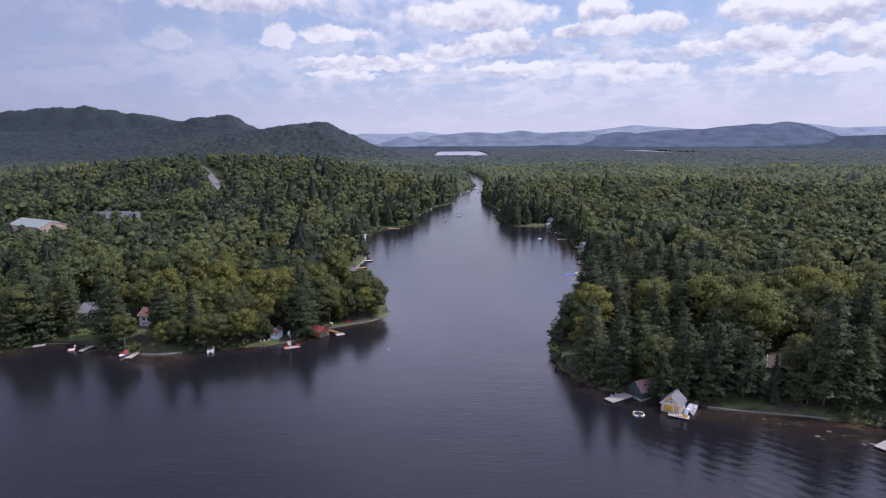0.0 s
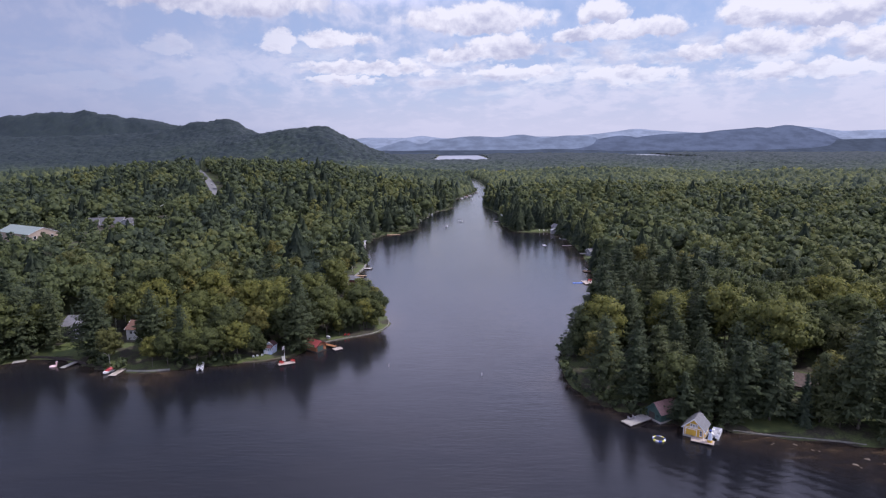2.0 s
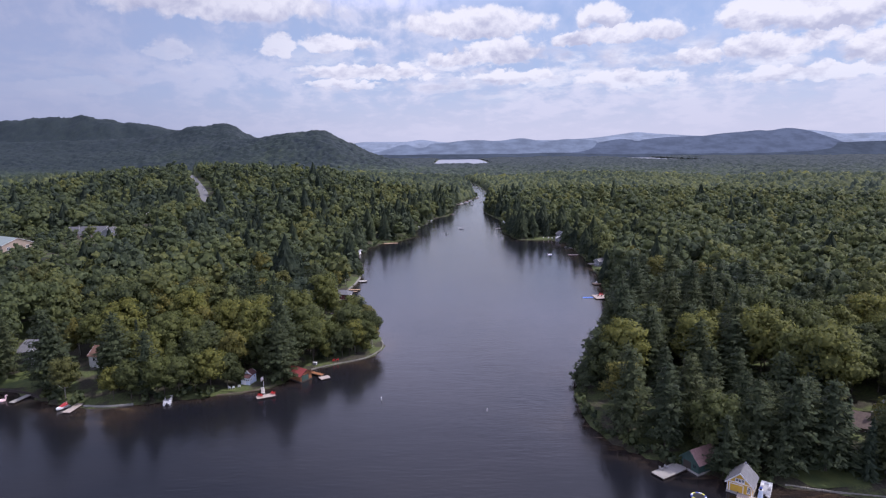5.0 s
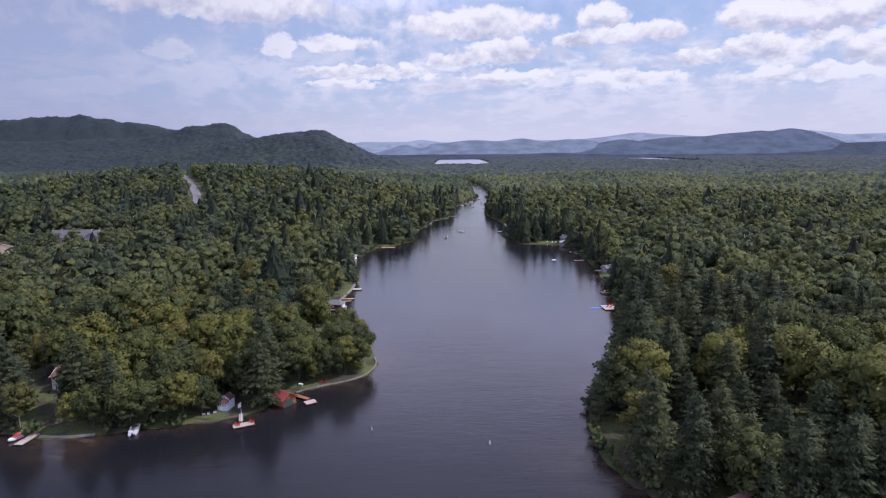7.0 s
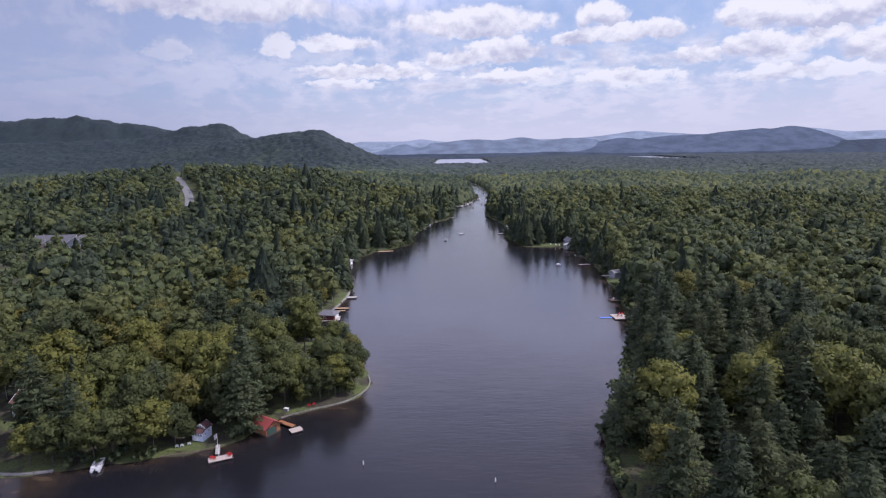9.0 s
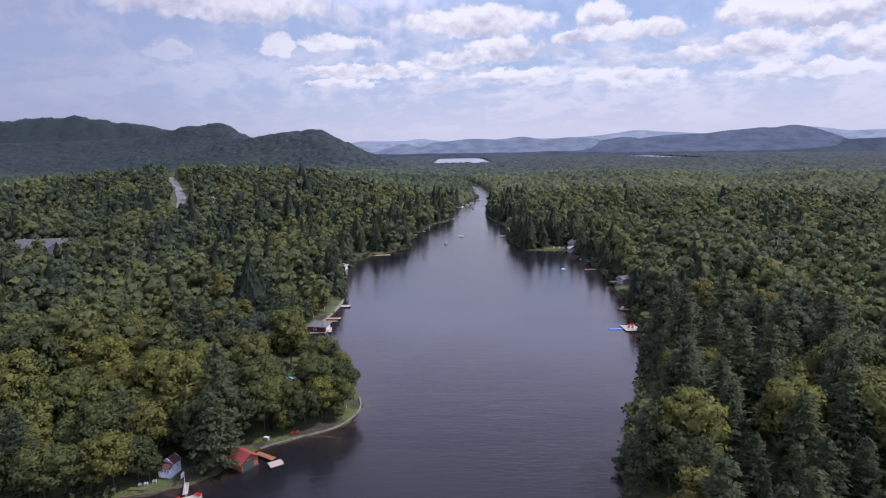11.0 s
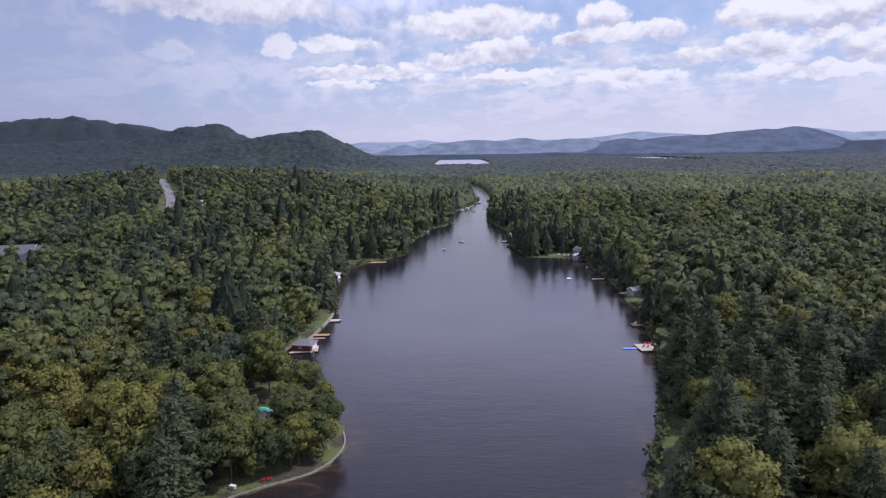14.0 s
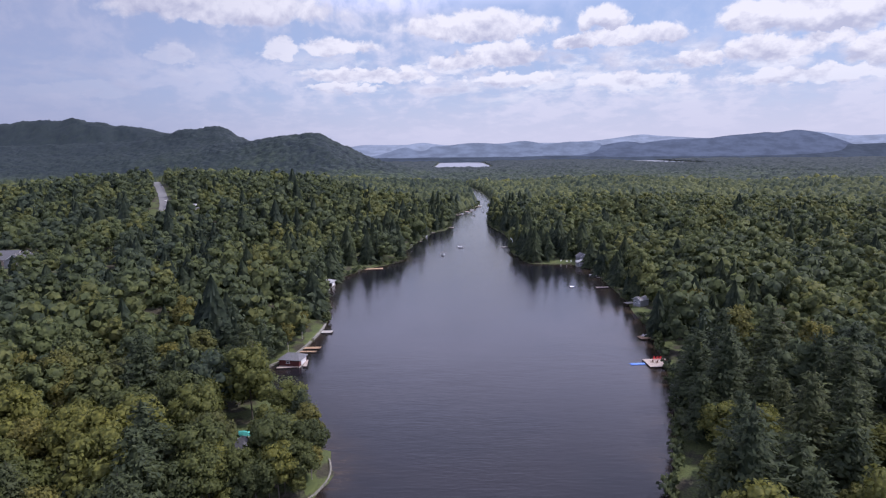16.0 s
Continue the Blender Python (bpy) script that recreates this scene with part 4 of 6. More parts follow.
far_canopy("distant_woods", 1490, 4700, 5.5, 1.0078, 13.0, 0.80, 520, HAZED_HILLWOODS, "forest covering the far plain and hills, coloured bluish dark for haze and cloud shade", 0.66)

# ---- things: materials ----
GREYWOOD = plain_material("weathered_wood", (0.34, 0.32, 0.30), 0.85, grain=2.0, depth=0.3, stretch=(1, 6, 1))
TANWOOD = plain_material("tan_wood", (0.36, 0.24, 0.15), 0.8, grain=2.0, depth=0.3, stretch=(1, 6, 1))
PALEWOOD = plain_material("pale_wood", (0.43, 0.36, 0.32), 0.8, grain=2.0, depth=0.25, stretch=(1, 6, 1))
DARKWOOD = plain_material("dark_wood", (0.045, 0.035, 0.03), 0.8, grain=2.0, depth=0.4, stretch=(6, 6, 1))
ORANGEWOOD = plain_material("cedar_wood", (0.30, 0.13, 0.055), 0.7, grain=2.0, depth=0.3, stretch=(6, 6, 1))
WHITEPAINT = plain_material("white_paint", (0.74, 0.74, 0.76), 0.6, grain=1.5, depth=0.12)
BLUEWHITE = plain_material("pale_blue_paint", (0.55, 0.62, 0.74), 0.6, grain=1.5, depth=0.12)
YELLOWPAINT = plain_material("yellow_paint", (0.62, 0.38, 0.045), 0.6, grain=1.5, depth=0.15)
GREENPAINT = plain_material("dark_green_paint", (0.035, 0.075, 0.065), 0.6, grain=1.5, depth=0.2)
REDPAINT = plain_material("barn_red_paint", (0.115, 0.028, 0.026), 0.7, grain=1.5, depth=0.25)
GREYPAINT = plain_material("grey_paint", (0.26, 0.27, 0.29), 0.7, grain=1.5, depth=0.2)
BRICKRED = plain_material("rusty_siding", (0.30, 0.16, 0.11), 0.8, grain=1.5, depth=0.25)
REDROOF = plain_material("red_metal_roof", (0.34, 0.075, 0.075), 0.45, metal=0.1, grain=0.8, depth=0.2)
GREYROOF = plain_material("grey_shingles", (0.15, 0.15, 0.165), 0.9, grain=3.0, depth=0.3, bump=0.4)
DARKROOF = plain_material("dark_shingles", (0.085, 0.085, 0.095), 0.9, grain=3.0, depth=0.3, bump=0.4)
PALEROOF = plain_material("pale_shingles", (0.29, 0.29, 0.31), 0.85, grain=3.0, depth=0.25, bump=0.4)
SLATEPAINT = plain_material("slate_paint", (0.13, 0.13, 0.14), 0.7, grain=1.5, depth=0.2)
BROWNROOF = plain_material("brown_shingles", (0.15, 0.080, 0.060), 0.9, grain=3.0, depth=0.3, bump=0.4)
MAROONROOF = plain_material("maroon_shingles", (0.105, 0.050, 0.050), 0.85, grain=3.0, depth=0.3, bump=0.4)
UMBERROOF = plain_material("umber_shingles", (0.12, 0.09, 0.08), 0.9, grain=3.0, depth=0.3, bump=0.4)
TANWALL = plain_material("tan_block_wall", (0.34, 0.27, 0.22), 0.85, grain=1.0, depth=0.2)
PINKROOF = plain_material("faded_red_shingles", (0.28, 0.17, 0.155), 0.9, grain=3.0, depth=0.3, bump=0.4)
TEALROOF = plain_material("pale_green_metal_roof", (0.21, 0.25, 0.235), 0.5, metal=0.1, grain=0.6, depth=0.12)
STONE = plain_material("shore_stone", (0.21, 0.20, 0.175), 0.9, grain=1.5, depth=0.4, bump=0.5)
WETROCK = plain_material("wet_rock", (0.11, 0.085, 0.06), 0.5, grain=1.5, depth=0.4, bump=0.5)
CONCRETE = plain_material("concrete", (0.26, 0.25, 0.23), 0.9, grain=1.0, depth=0.25)
ASPHALT = plain_material("worn_asphalt", (0.20, 0.20, 0.21), 0.9, grain=0.4, depth=0.25)
GELCOAT = plain_material("white_gelcoat", (0.78, 0.78, 0.80), 0.25, grain=0.8, depth=0.06, coat=0.5)
ALU = plain_material("aluminium", (0.6, 0.61, 0.63), 0.35, metal=0.9, grain=2.0, depth=0.1)
GREYVINYL = plain_material("grey_vinyl", (0.36, 0.36, 0.38), 0.6, grain=3.0, depth=0.15)
BLACKPLASTIC = plain_material("black_plastic", (0.02, 0.02, 0.022), 0.5, grain=2.0, depth=0.2)
REDPLASTIC = plain_material("red_plastic", (0.55, 0.03, 0.03), 0.45, grain=2.0, depth=0.15)
YELLOWVINYL = plain_material("yellow_vinyl", (0.75, 0.70, 0.12), 0.45, grain=2.0, depth=0.1)
BLUEVINYL = plain_material("blue_vinyl", (0.05, 0.08, 0.34), 0.45, grain=2.0, depth=0.1)
BLUEFOAM = plain_material("blue_foam", (0.12, 0.26, 0.75), 0.6, grain=2.0, depth=0.1)
PINKVINYL = plain_material("pale_pink_vinyl", (0.80, 0.58, 0.60), 0.4, grain=2.0, depth=0.08)
TEALTARP = plain_material("teal_tarpaulin", (0.10, 0.48, 0.42), 0.5, grain=1.0, depth=0.2)
REDCANVAS = plain_material("red_canvas", (0.42, 0.035, 0.045), 0.8, grain=2.0, depth=0.2)
FLAGCLOTH = plain_material("pale_cloth", (0.62, 0.58, 0.60), 0.8, grain=2.0, depth=0.2)
LILY = plain_material("lily_pads", (0.11, 0.14, 0.035), 0.5, grain=1.0, depth=0.3)


def glass_material():
    m, n = material("window_glass")
    n.add("ShaderNodeOutputMaterial", (n.add("ShaderNodeBsdfPrincipled", {"Base Color": (0.02, 0.025, 0.03, 1), "Roughness": 0.06, "IOR": 1.5}).outputs[0],))
    return m


def lawn_material():
    m, n = material("mown_grass")
    pos = n.add("ShaderNodeTexCoord").outputs["Object"]
    a, b = n.noise(pos, 0.25, 4.0).outputs[0], n.noise(pos, 3.0, 4.0).outputs[0]
    c = n.mix(n.step(a, 0.35, 0.65), (0.048, 0.068, 0.020, 1), (0.090, 0.108, 0.030, 1))
    c = n.mix(n.step(b, 0.3, 0.7, 0.0, 0.4), c, (0.06, 0.085, 0.02, 1))
    p = n.add("ShaderNodeBsdfPrincipled", {"Base Color": c, "Roughness": 0.9})
    n.tree.links.new(n.add("ShaderNodeBump", {"Strength": 0.4, "Distance": 0.05, "Height": b}).outputs[0], p.inputs["Normal"])
    n.add("ShaderNodeOutputMaterial", (p.outputs[0],))
    return m


GLASS, LAWN = glass_material(), lawn_material()

# ---- things: helpers ----


def root(name, x, y, z, turn=0.0, label="", category="", group=""):
    ob = new(name)
    ob.matrix_basis = pose(x, y, z, 0, 0, turn)
    return tagged(ob, label, category, group)


def part(name, bm, mat, parent, label="", smooth=False):
    """Link a bmesh as one mesh under a thing or a part."""
    me = bpy.data.meshes.new(name)
    bm.to_mesh(me)
    bm.free()
    me.polygons.foreach_set("use_smooth", np.full(len(me.polygons), smooth))
    me.materials.append(mat)
    ob = new(name, me)
    ob.parent = parent
    if label:
        ob["label"] = label
    return ob


def box(bm, cx, cy, cz, sx, sy, sz, turn=0.0, bevel=0.0):
    """A box by its middle and size, into bm; bevel rounds its edges."""
    g = bmesh.ops.create_cube(bm, size=1.0, matrix=pose(cx, cy, cz, 0, 0, turn) @ Matrix.Diagonal((sx, sy, sz, 1)))
    if bevel:
        edges = {e for v in g["verts"] for e in v.link_edges}
        bmesh.ops.bevel(bm, geom=list(edges), offset=bevel, segments=1, affect="EDGES")
    return bm


def rod(bm, a, b, r0, r1=None, sides=8):
    """A round bar from a to b."""
    a, b = Vector(a), Vector(b)
    d = b - a
    m = Matrix.Translation((a + b) / 2) @ d.to_track_quat("Z", "Y").to_matrix().to_4x4()
    bmesh.ops.create_cone(bm, cap_ends=True, segments=sides, radius1=r0, radius2=r0 if r1 is None else r1, depth=d.length, matrix=m)
    return bm


def poly(bm, pts, thick=None):
    """A flat face through pts, given thickness along its normal if asked."""
    f = bm.faces.new([bm.verts.new(p) for p in pts])
    if thick:
        f.normal_update()
        n = f.normal.copy()
        g = bmesh.ops.extrude_face_region(bm, geom=[f])
        bmesh.ops.translate(bm, vec=n * thick, verts=[v for v in g["geom"] if isinstance(v, bmesh.types.BMVert)])
    return bm


def loft(bm, rings):
    """Skin rings of equally many points, closing both ends."""
    vs = [[bm.verts.new(p) for p in r] for r in rings]
    n = len(vs[0])
    for a, b in zip(vs[:-1], vs[1:]):
        for k in range(n):
            bm.faces.new((a[k], a[(k + 1) % n], b[(k + 1) % n], b[k]))
    bm.faces.new(vs[0][::-1])
    bm.faces.new(vs[-1])
    bmesh.ops.recalc_face_normals(bm, faces=bm.faces)
    return bm


# ---- buildings ----


def window(parent, cx, cy, cz, w, h, turn, frame_mat=WHITEPAINT):
    """A window proud of the wall: frame, pane, sill. turn: the way that it faces (0: towards -y)."""
    m = pose(cx, cy, cz, 0, 0, turn)
    bm = bmesh.new()
    for x, z, sx, sz in ((-w / 2, 0, 0.12, h + 0.12), (w / 2, 0, 0.12, h + 0.12), (0, h / 2, w, 0.12), (0, 0, 0.07, h)):
        box(bm, x, -0.05, z, sx, 0.10, sz)
    bm.transform(m)
    f = part("window", bm, frame_mat, parent)
    part("pane", (lambda b: (box(b, 0, -0.03, 0, w, 0.04, h), b.transform(m), b)[2])(bmesh.new()), GLASS, f, "dark glass pane")
    part("sill", (lambda b: (box(b, 0, -0.10, -h / 2 - 0.08, w + 0.24, 0.2, 0.1), b.transform(m), b)[2])(bmesh.new()), frame_mat, f)


def house(name, x, y, z, turn, w, l, wall_h, roof_h, wall_mat, roof_mat, label, category="house", inset=0.0, over=0.45, trim=WHITEPAINT,
          front=(), side=(), other=(), door=None, door_mat=DARKWOOD, chimney=None, base=0.0, base_mat=STONE):
    """A house with its ridge along its own y axis, front towards -y. front, side, other: windows (along, height, width, height) on the front, +x and -x walls.
    door: (along, width, height) in the front. inset: hips the roof. base: posts or footing below z."""
    h = root(name, x, y, z, turn, label, category)
    bm = bmesh.new()
    a, b = w / 2, l / 2
    if inset:
        box(bm, 0, 0, wall_h / 2, w, l, wall_h)
    else:
        loft(bm, [[(-a, s * b, 0), (a, s * b, 0), (a, s * b, wall_h), (0, s * b, wall_h + roof_h * 0.985), (-a, s * b, wall_h)] for s in (-1, 1)])
    part("wall", bm, wall_mat, h)
    k = roof_h / a
    ov, drop = over, over * k
    for s in (1, -1):
        bm = bmesh.new()
        ri = b + ov if not inset else b - inset
        pts = [(0, -ri, wall_h + roof_h + 0.02), (0, ri, wall_h + roof_h + 0.02), (s * (a + ov), b + ov, wall_h - drop + 0.02), (s * (a + ov), -b - ov, wall_h - drop + 0.02)]
        poly(bm, pts if s < 0 else pts[::-1], 0.16)
        part("roof", bm, roof_mat, h)
    if inset:
        for s in (-1, 1):
            bm = bmesh.new()
            pts = [(0, s * (b - inset), wall_h + roof_h + 0.02), (a + ov, s * (b + ov), wall_h - drop + 0.02), (-a - ov, s * (b + ov), wall_h - drop + 0.02)]
            poly(bm, pts if s < 0 else pts[::-1], 0.16)
            part("roof", bm, roof_mat, h)
    else:
        for s in (-1, 1):      # barge boards along the gable
            bm = bmesh.new()
            for t in (-1, 1):
                p, q = Vector((0, s * (b + ov), wall_h + roof_h + 0.06)), Vector((t * (a + ov), s * (b + ov), wall_h - drop + 0.06))
                d = (q - p)
                box(bm, 0, 0, 0, d.length, 0.10, 0.26)
                new_v = [v for v in bm.verts if not v.tag]
                m = Matrix.Translation((p + q) / 2) @ Matrix.Rotation(-math.atan2(d.z, d.x), 4, "Y")
                for v in new_v:
                    v.co = m @ v.co
                    v.tag = True
            part("barge_board", bm, trim, h)
    for u, v, ww, hh in front:
        window(h, u, -b, v, ww, hh, 0, trim)
    for u, v, ww, hh in side:
        window(h, a, u, v, ww, hh, 90, trim)
    for u, v, ww, hh in other:
        window(h, -a, u, v, ww, hh, -90, trim)
    if door:
        u, dw, dh = door
        bm = bmesh.new()
        box(bm, u, -b - 0.03, dh / 2 + 0.05, dw, 0.08, dh, bevel=0.02)
        n = max(2, int(dh / 0.55))
        for i in range(1, n):
            box(bm, u, -b - 0.085, 0.05 + dh * i / n, dw - 0.1, 0.03, 0.06)
        d = part("door", bm, door_mat, h)
        bm = bmesh.new()
        for s in (-1, 1):
            box(bm, u + s * (dw / 2 + 0.08), -b - 0.05, dh / 2 + 0.1, 0.16, 0.12, dh + 0.2)
        box(bm, u, -b - 0.05, dh + 0.15, dw, 0.12, 0.16)
        part("door_frame", bm, trim, d)
    if chimney:
        cx, cy = chimney
        bm = bmesh.new()
        top = wall_h + roof_h + 1.0
        box(bm, cx, cy, top / 2 + wall_h / 2, 0.7, 0.7, top - wall_h)
        box(bm, cx, cy, top + 0.06, 0.9, 0.9, 0.12)
        part("chimney", bm, STONE, h)
    if base:
        bm = bmesh.new()
        box(bm, 0, 0, -base / 2, w + 0.3, l + 0.3, base)
        part("footing", bm, base_mat, h)
    return h


def on_land(x, y, lift=0.1):
    return ground_height(x, y) + lift


# right bank
yb = house("yellow_boathouse", 67.4, 154.6, 0.55, -35.5, 5.8, 6.0, 2.5, 2.8, YELLOWPAINT, GREYROOF, "small yellow boathouse with grey shingle roof standing in the lake", "boathouse",
           front=((-0.75, 3.3, 0.55, 0.8), (0, 3.3, 0.55, 0.8), (0.75, 3.3, 0.55, 0.8), (2.1, 1.3, 0.6, 1.6)), side=((-1.2, 1.5, 0.9, 1.2), (1.2, 1.5, 0.9, 1.2)),
           door=(-0.75, 3.0, 1.9), door_mat=YELLOWPAINT, base=1.4, base_mat=GREYWOOD)
yb.scale = (0.93, 0.93, 0.93)
bm = bmesh.new()
for s in (-1, 1):
    box(bm, s * 2.82, -3.02, 1.25, 0.2, 0.12, 2.5)
box(bm, 0, -3.03, 2.5, 5.9, 0.1, 0.2)
part("trim", bm, WHITEPAINT, yb, "white corner trim")
house("green_boathouse", 61.6, 164.6, 0.5, -62, 5.2, 7.5, 2.6, 2.5, GREENPAINT, PINKROOF, "dark green boathouse with faded red roof under trees", "boathouse", trim=GREENPAINT,
      front=((1.4, 1.5, 0.9, 0.9),), door=(-0.8, 2.4, 2.0), door_mat=DARKWOOD, base=1.2, base_mat=GREYWOOD)
house("lake_house", 117, 181.5, on_land(114, 183) - 2.2, 62, 8, 13, 3.6, 2.8, UMBERROOF, UMBERROOF, "shingled house with dark brown roof and chimney among trees", "house",
      front=((-2.2, 1.8, 1.2, 1.3), (2.2, 1.8, 1.2, 1.3), (0, 5.0, 1.0, 1.0)), other=((-3, 1.8, 1.2, 1.3), (2, 1.8, 1.2, 1.3)), chimney=(-1.5, 1.0), base=2.0)
house("gabled_cottage", 122, 180.5, on_land(121, 184) - 0.5, 20, 6, 7, 4.2, 3.2, WHITEPAINT, PALEROOF, "white gabled wing with pale roof among trees", "house", front=((0, 2.0, 1.2, 1.2), (0, 4.8, 0.8, 0.8)), base=2.0)
house("hidden_house", 133.5, 362, on_land(133, 361), 68, 10, 16, 4.5, 3.6, BRICKRED, UMBERROOF, "long house with dull brown roof deep in the woods", "house", chimney=(1.5, -2),
      front=((-2, 1.8, 1.2, 1.3), (2, 1.8, 1.2, 1.3)), other=((-4, 2, 1.2, 1.3), (0, 2, 1.2, 1.3), (4, 2, 1.2, 1.3)), base=2.0)
house("grey_boathouse", 92.3, 539.5, 0.5, 0, 8.0, 6, 2.9, 1.0, GREYPAINT, PALEROOF, "pale grey boathouse on the shore", "boathouse", door=(0, 5, 2.3), door_mat=GREYVINYL, base=1.2, base_mat=STONE)
house("blue_grey_house", 95, 553, on_land(95, 553) - 0.6, 10, 6.5, 8, 4.2, 2.4, GREYPAINT, GREYROOF, "grey gabled house behind the shore trees", "house",
      front=((-1.7, 1.6, 1.1, 1.2), (1.7, 1.6, 1.1, 1.2), (0, 4.4, 0.8, 0.9)), base=1.5)
house("shore_cabin", 99.5, 427, on_land(99, 427), -60, 5, 6, 3.4, 1.5, GREYPAINT, GREYROOF, "grey shore cabin half hidden by trees", "house", front=((-1.2, 2.0, 1.0, 1.1), (1.2, 2.0, 1.0, 1.1)), base=1.5)
house("point_cabin", 56, 655, on_land(56, 655), -30, 6, 7, 4.0, 2.0, WHITEPAINT, GREYROOF, "small white cabin on the point", "house", front=((0, 2, 1.5, 1.3),), base=1.2)

# left bank
house("two_storey_house", -161.5, 240.5, on_land(-161, 240, 0.4), 98, 8.5, 11, 5.0, 3.2, SLATEPAINT, GREYROOF, "grey two-storey house with large windows above the lawn", "house", inset=1.6,
      other=((-4.0, 3.7, 1.5, 1.6), (-1.4, 3.8, 1.5, 1.8), (1.4, 3.8, 1.5, 1.8), (4.0, 3.7, 1.5, 1.6), (-2.4, 1.3, 1.4, 1.3), (2.4, 1.3, 1.4, 1.3)), base=2.0)
house("gabled_wing", -158.0, 234.6, on_land(-161, 240, 0.4), 8, 4.6, 4.5, 5.0, 2.2, SLATEPAINT, GREYROOF, "grey gabled wing with tall windows before the two-storey house", "house",
      front=((-1.0, 3.7, 1.2, 1.7), (1.0, 3.7, 1.2, 1.7), (0, 1.3, 1.6, 1.4)), base=2.0)
house("brown_roofed_house", -130.5, 235, on_land(-133, 236, 0.6), 80, 8, 11, 4.6, 2.6, WHITEPAINT, BROWNROOF, "white house with rusty brown roof between tall pines", "house",
      other=((-3.2, 3.2, 1.2, 1.3), (-1.1, 3.2, 1.2, 1.3), (1.1, 3.2, 1.2, 1.3), (3.2, 3.2, 1.2, 1.3)), base=2.0)
wb = house("white_boathouse", -73.2, 221.6, 0.7, -14, 4.8, 3.6, 4.5, 1.7, BLUEWHITE, MAROONROOF, "two-storey pale blue boathouse with maroon roofs and a white gable", "boathouse", over=0.3,
           front=((0, 5.2, 0.8, 0.5),), side=((0, 3.2, 0.8, 1.1),), base=1.3)
# its glazed front room under a lean-to roof
wb.scale = (0.72, 0.72, 0.72)
bm = bmesh.new()
loft(bm, [[(x, -1.8, 0), (x, -1.8, 4.4), (x, -4.0, 3.5), (x, -4.0, 0)] for x in (-2.4, 2.4)])
part("front_room", bm, BLUEWHITE, wb)
bm = bmesh.new()
poly(bm, [(-2.7, -1.75, 4.62), (-2.7, -4.35, 3.52), (2.7, -4.35, 3.52), (2.7, -1.75, 4.62)], 0.14)
part("lean_to_roof", bm, MAROONROOF, wb, "maroon lean-to roof")
for u in (-1.75, -0.6, 0.6, 1.75):
    window(wb, u, -4.0, 2.65, 0.75, 1.0, 0)
for v in (-2.4, -3.4):
    window(wb, 2.4, v, 2.65, 0.65, 1.0, 90)
part("door", box(bmesh.new(), -0.7, -4.04, 0.9, 2.2, 0.08, 1.8, bevel=0.02), WHITEPAINT, wb, "white panelled door")
part("footing", box(bmesh.new(), 0, -3.0, -0.65, 4.8, 2.2, 1.3), STONE, wb)
rb = house("red_roofed_boathouse", -56.6, 226.0, 0.4, 55, 5.0, 6.6, 2.3, 1.5, ORANGEWOOD, REDROOF, "cedar boathouse with red metal roof and dark green door", "boathouse", trim=REDPAINT, over=0.6,
           door=(-0.5, 3.0, 1.9), door_mat=GREENPAINT, side=((0, 1.3, 0.8, 0.7),), base=1.2, base_mat=DARKWOOD)
house("dark_tip_house", -54.0, 264.5, on_land(-54, 264, 0.1), 20, 7.6, 10, 3.0, 1.9, DARKWOOD, DARKROOF, "dark-stained house with dark grey shingle roof near the tip", "house", trim=GREYPAINT,
      front=((-2.0, 1.7, 1.0, 1.0), (2.0, 1.7, 1.0, 1.0), (0, 4.0, 0.6, 0.6)), chimney=(1.6, 2.0), base=1.5)
house("red_boathouse", -62.3, 343.6, 0.5, 80, 7.0, 8.2, 2.7, 1.5, REDPAINT, GREYROOF, "dark red boathouse with grey hipped roof and white door", "boathouse", inset=2.2, over=0.6,
      door=(0.6, 4.2, 2.3), door_mat=WHITEPAINT, other=((0.5, 1.6, 1.4, 0.8),), base=1.2, base_mat=GREYWOOD)
house("cove_boathouse", -78, 483.5, 0.5, 80, 6.5, 7.5, 2.7, 1.3, DARKWOOD, PALEROOF, "dark boathouse with pale roof and white door in a cove", "boathouse", inset=2.4, over=0.7,
      door=(0, 3.8, 2.2), door_mat=WHITEPAINT, base=1.2, base_mat=GREYWOOD)
house("spit_cabin", -67, 560, on_land(-67, 560), -20, 6, 8, 3.2, 2.2, GREYPAINT, GREYROOF, "small grey cabin behind the wooded spit", "house", front=((0, 1.6, 1.2, 1.2),), base=1.2)
house("green_roofed_hall", -318, 432, on_land(-318, 432, 0.3), 62, 20, 42, 6.5, 4.0, TANWALL, TEALROOF, "large hall with pale green metal roof above the trees", "hall",
      front=((-6, 4, 2, 2), (0, 4, 2, 2), (6, 4, 2, 2)), other=((-16, 4, 2, 2), (-6, 4, 2, 2), (6, 4, 2, 2), (16, 4, 2, 2)), base=4.0)
house("grey_roofed_building", -295, 496, on_land(-295, 496, 0.3), 98, 16, 28, 3.6, 5.0, TANWALL, DARKROOF, "long tan building with grey roof among trees", "building",
      other=((-10, 2.2, 1.6, 1.4), (-4, 2.2, 1.6, 1.4), (3, 2.2, 1.6, 1.4), (10, 2.2, 1.6, 1.4)), base=4.0)
house("gabled_annex", -270, 483, on_land(-270, 483, 0.3), 8, 13, 14, 4.0, 4.4, GREYPAINT, DARKROOF, "grey annex with white-edged gable", "building", front=((-3, 2.2, 1.6, 1.4), (3, 2.2, 1.6, 1.4)), base=4.0)
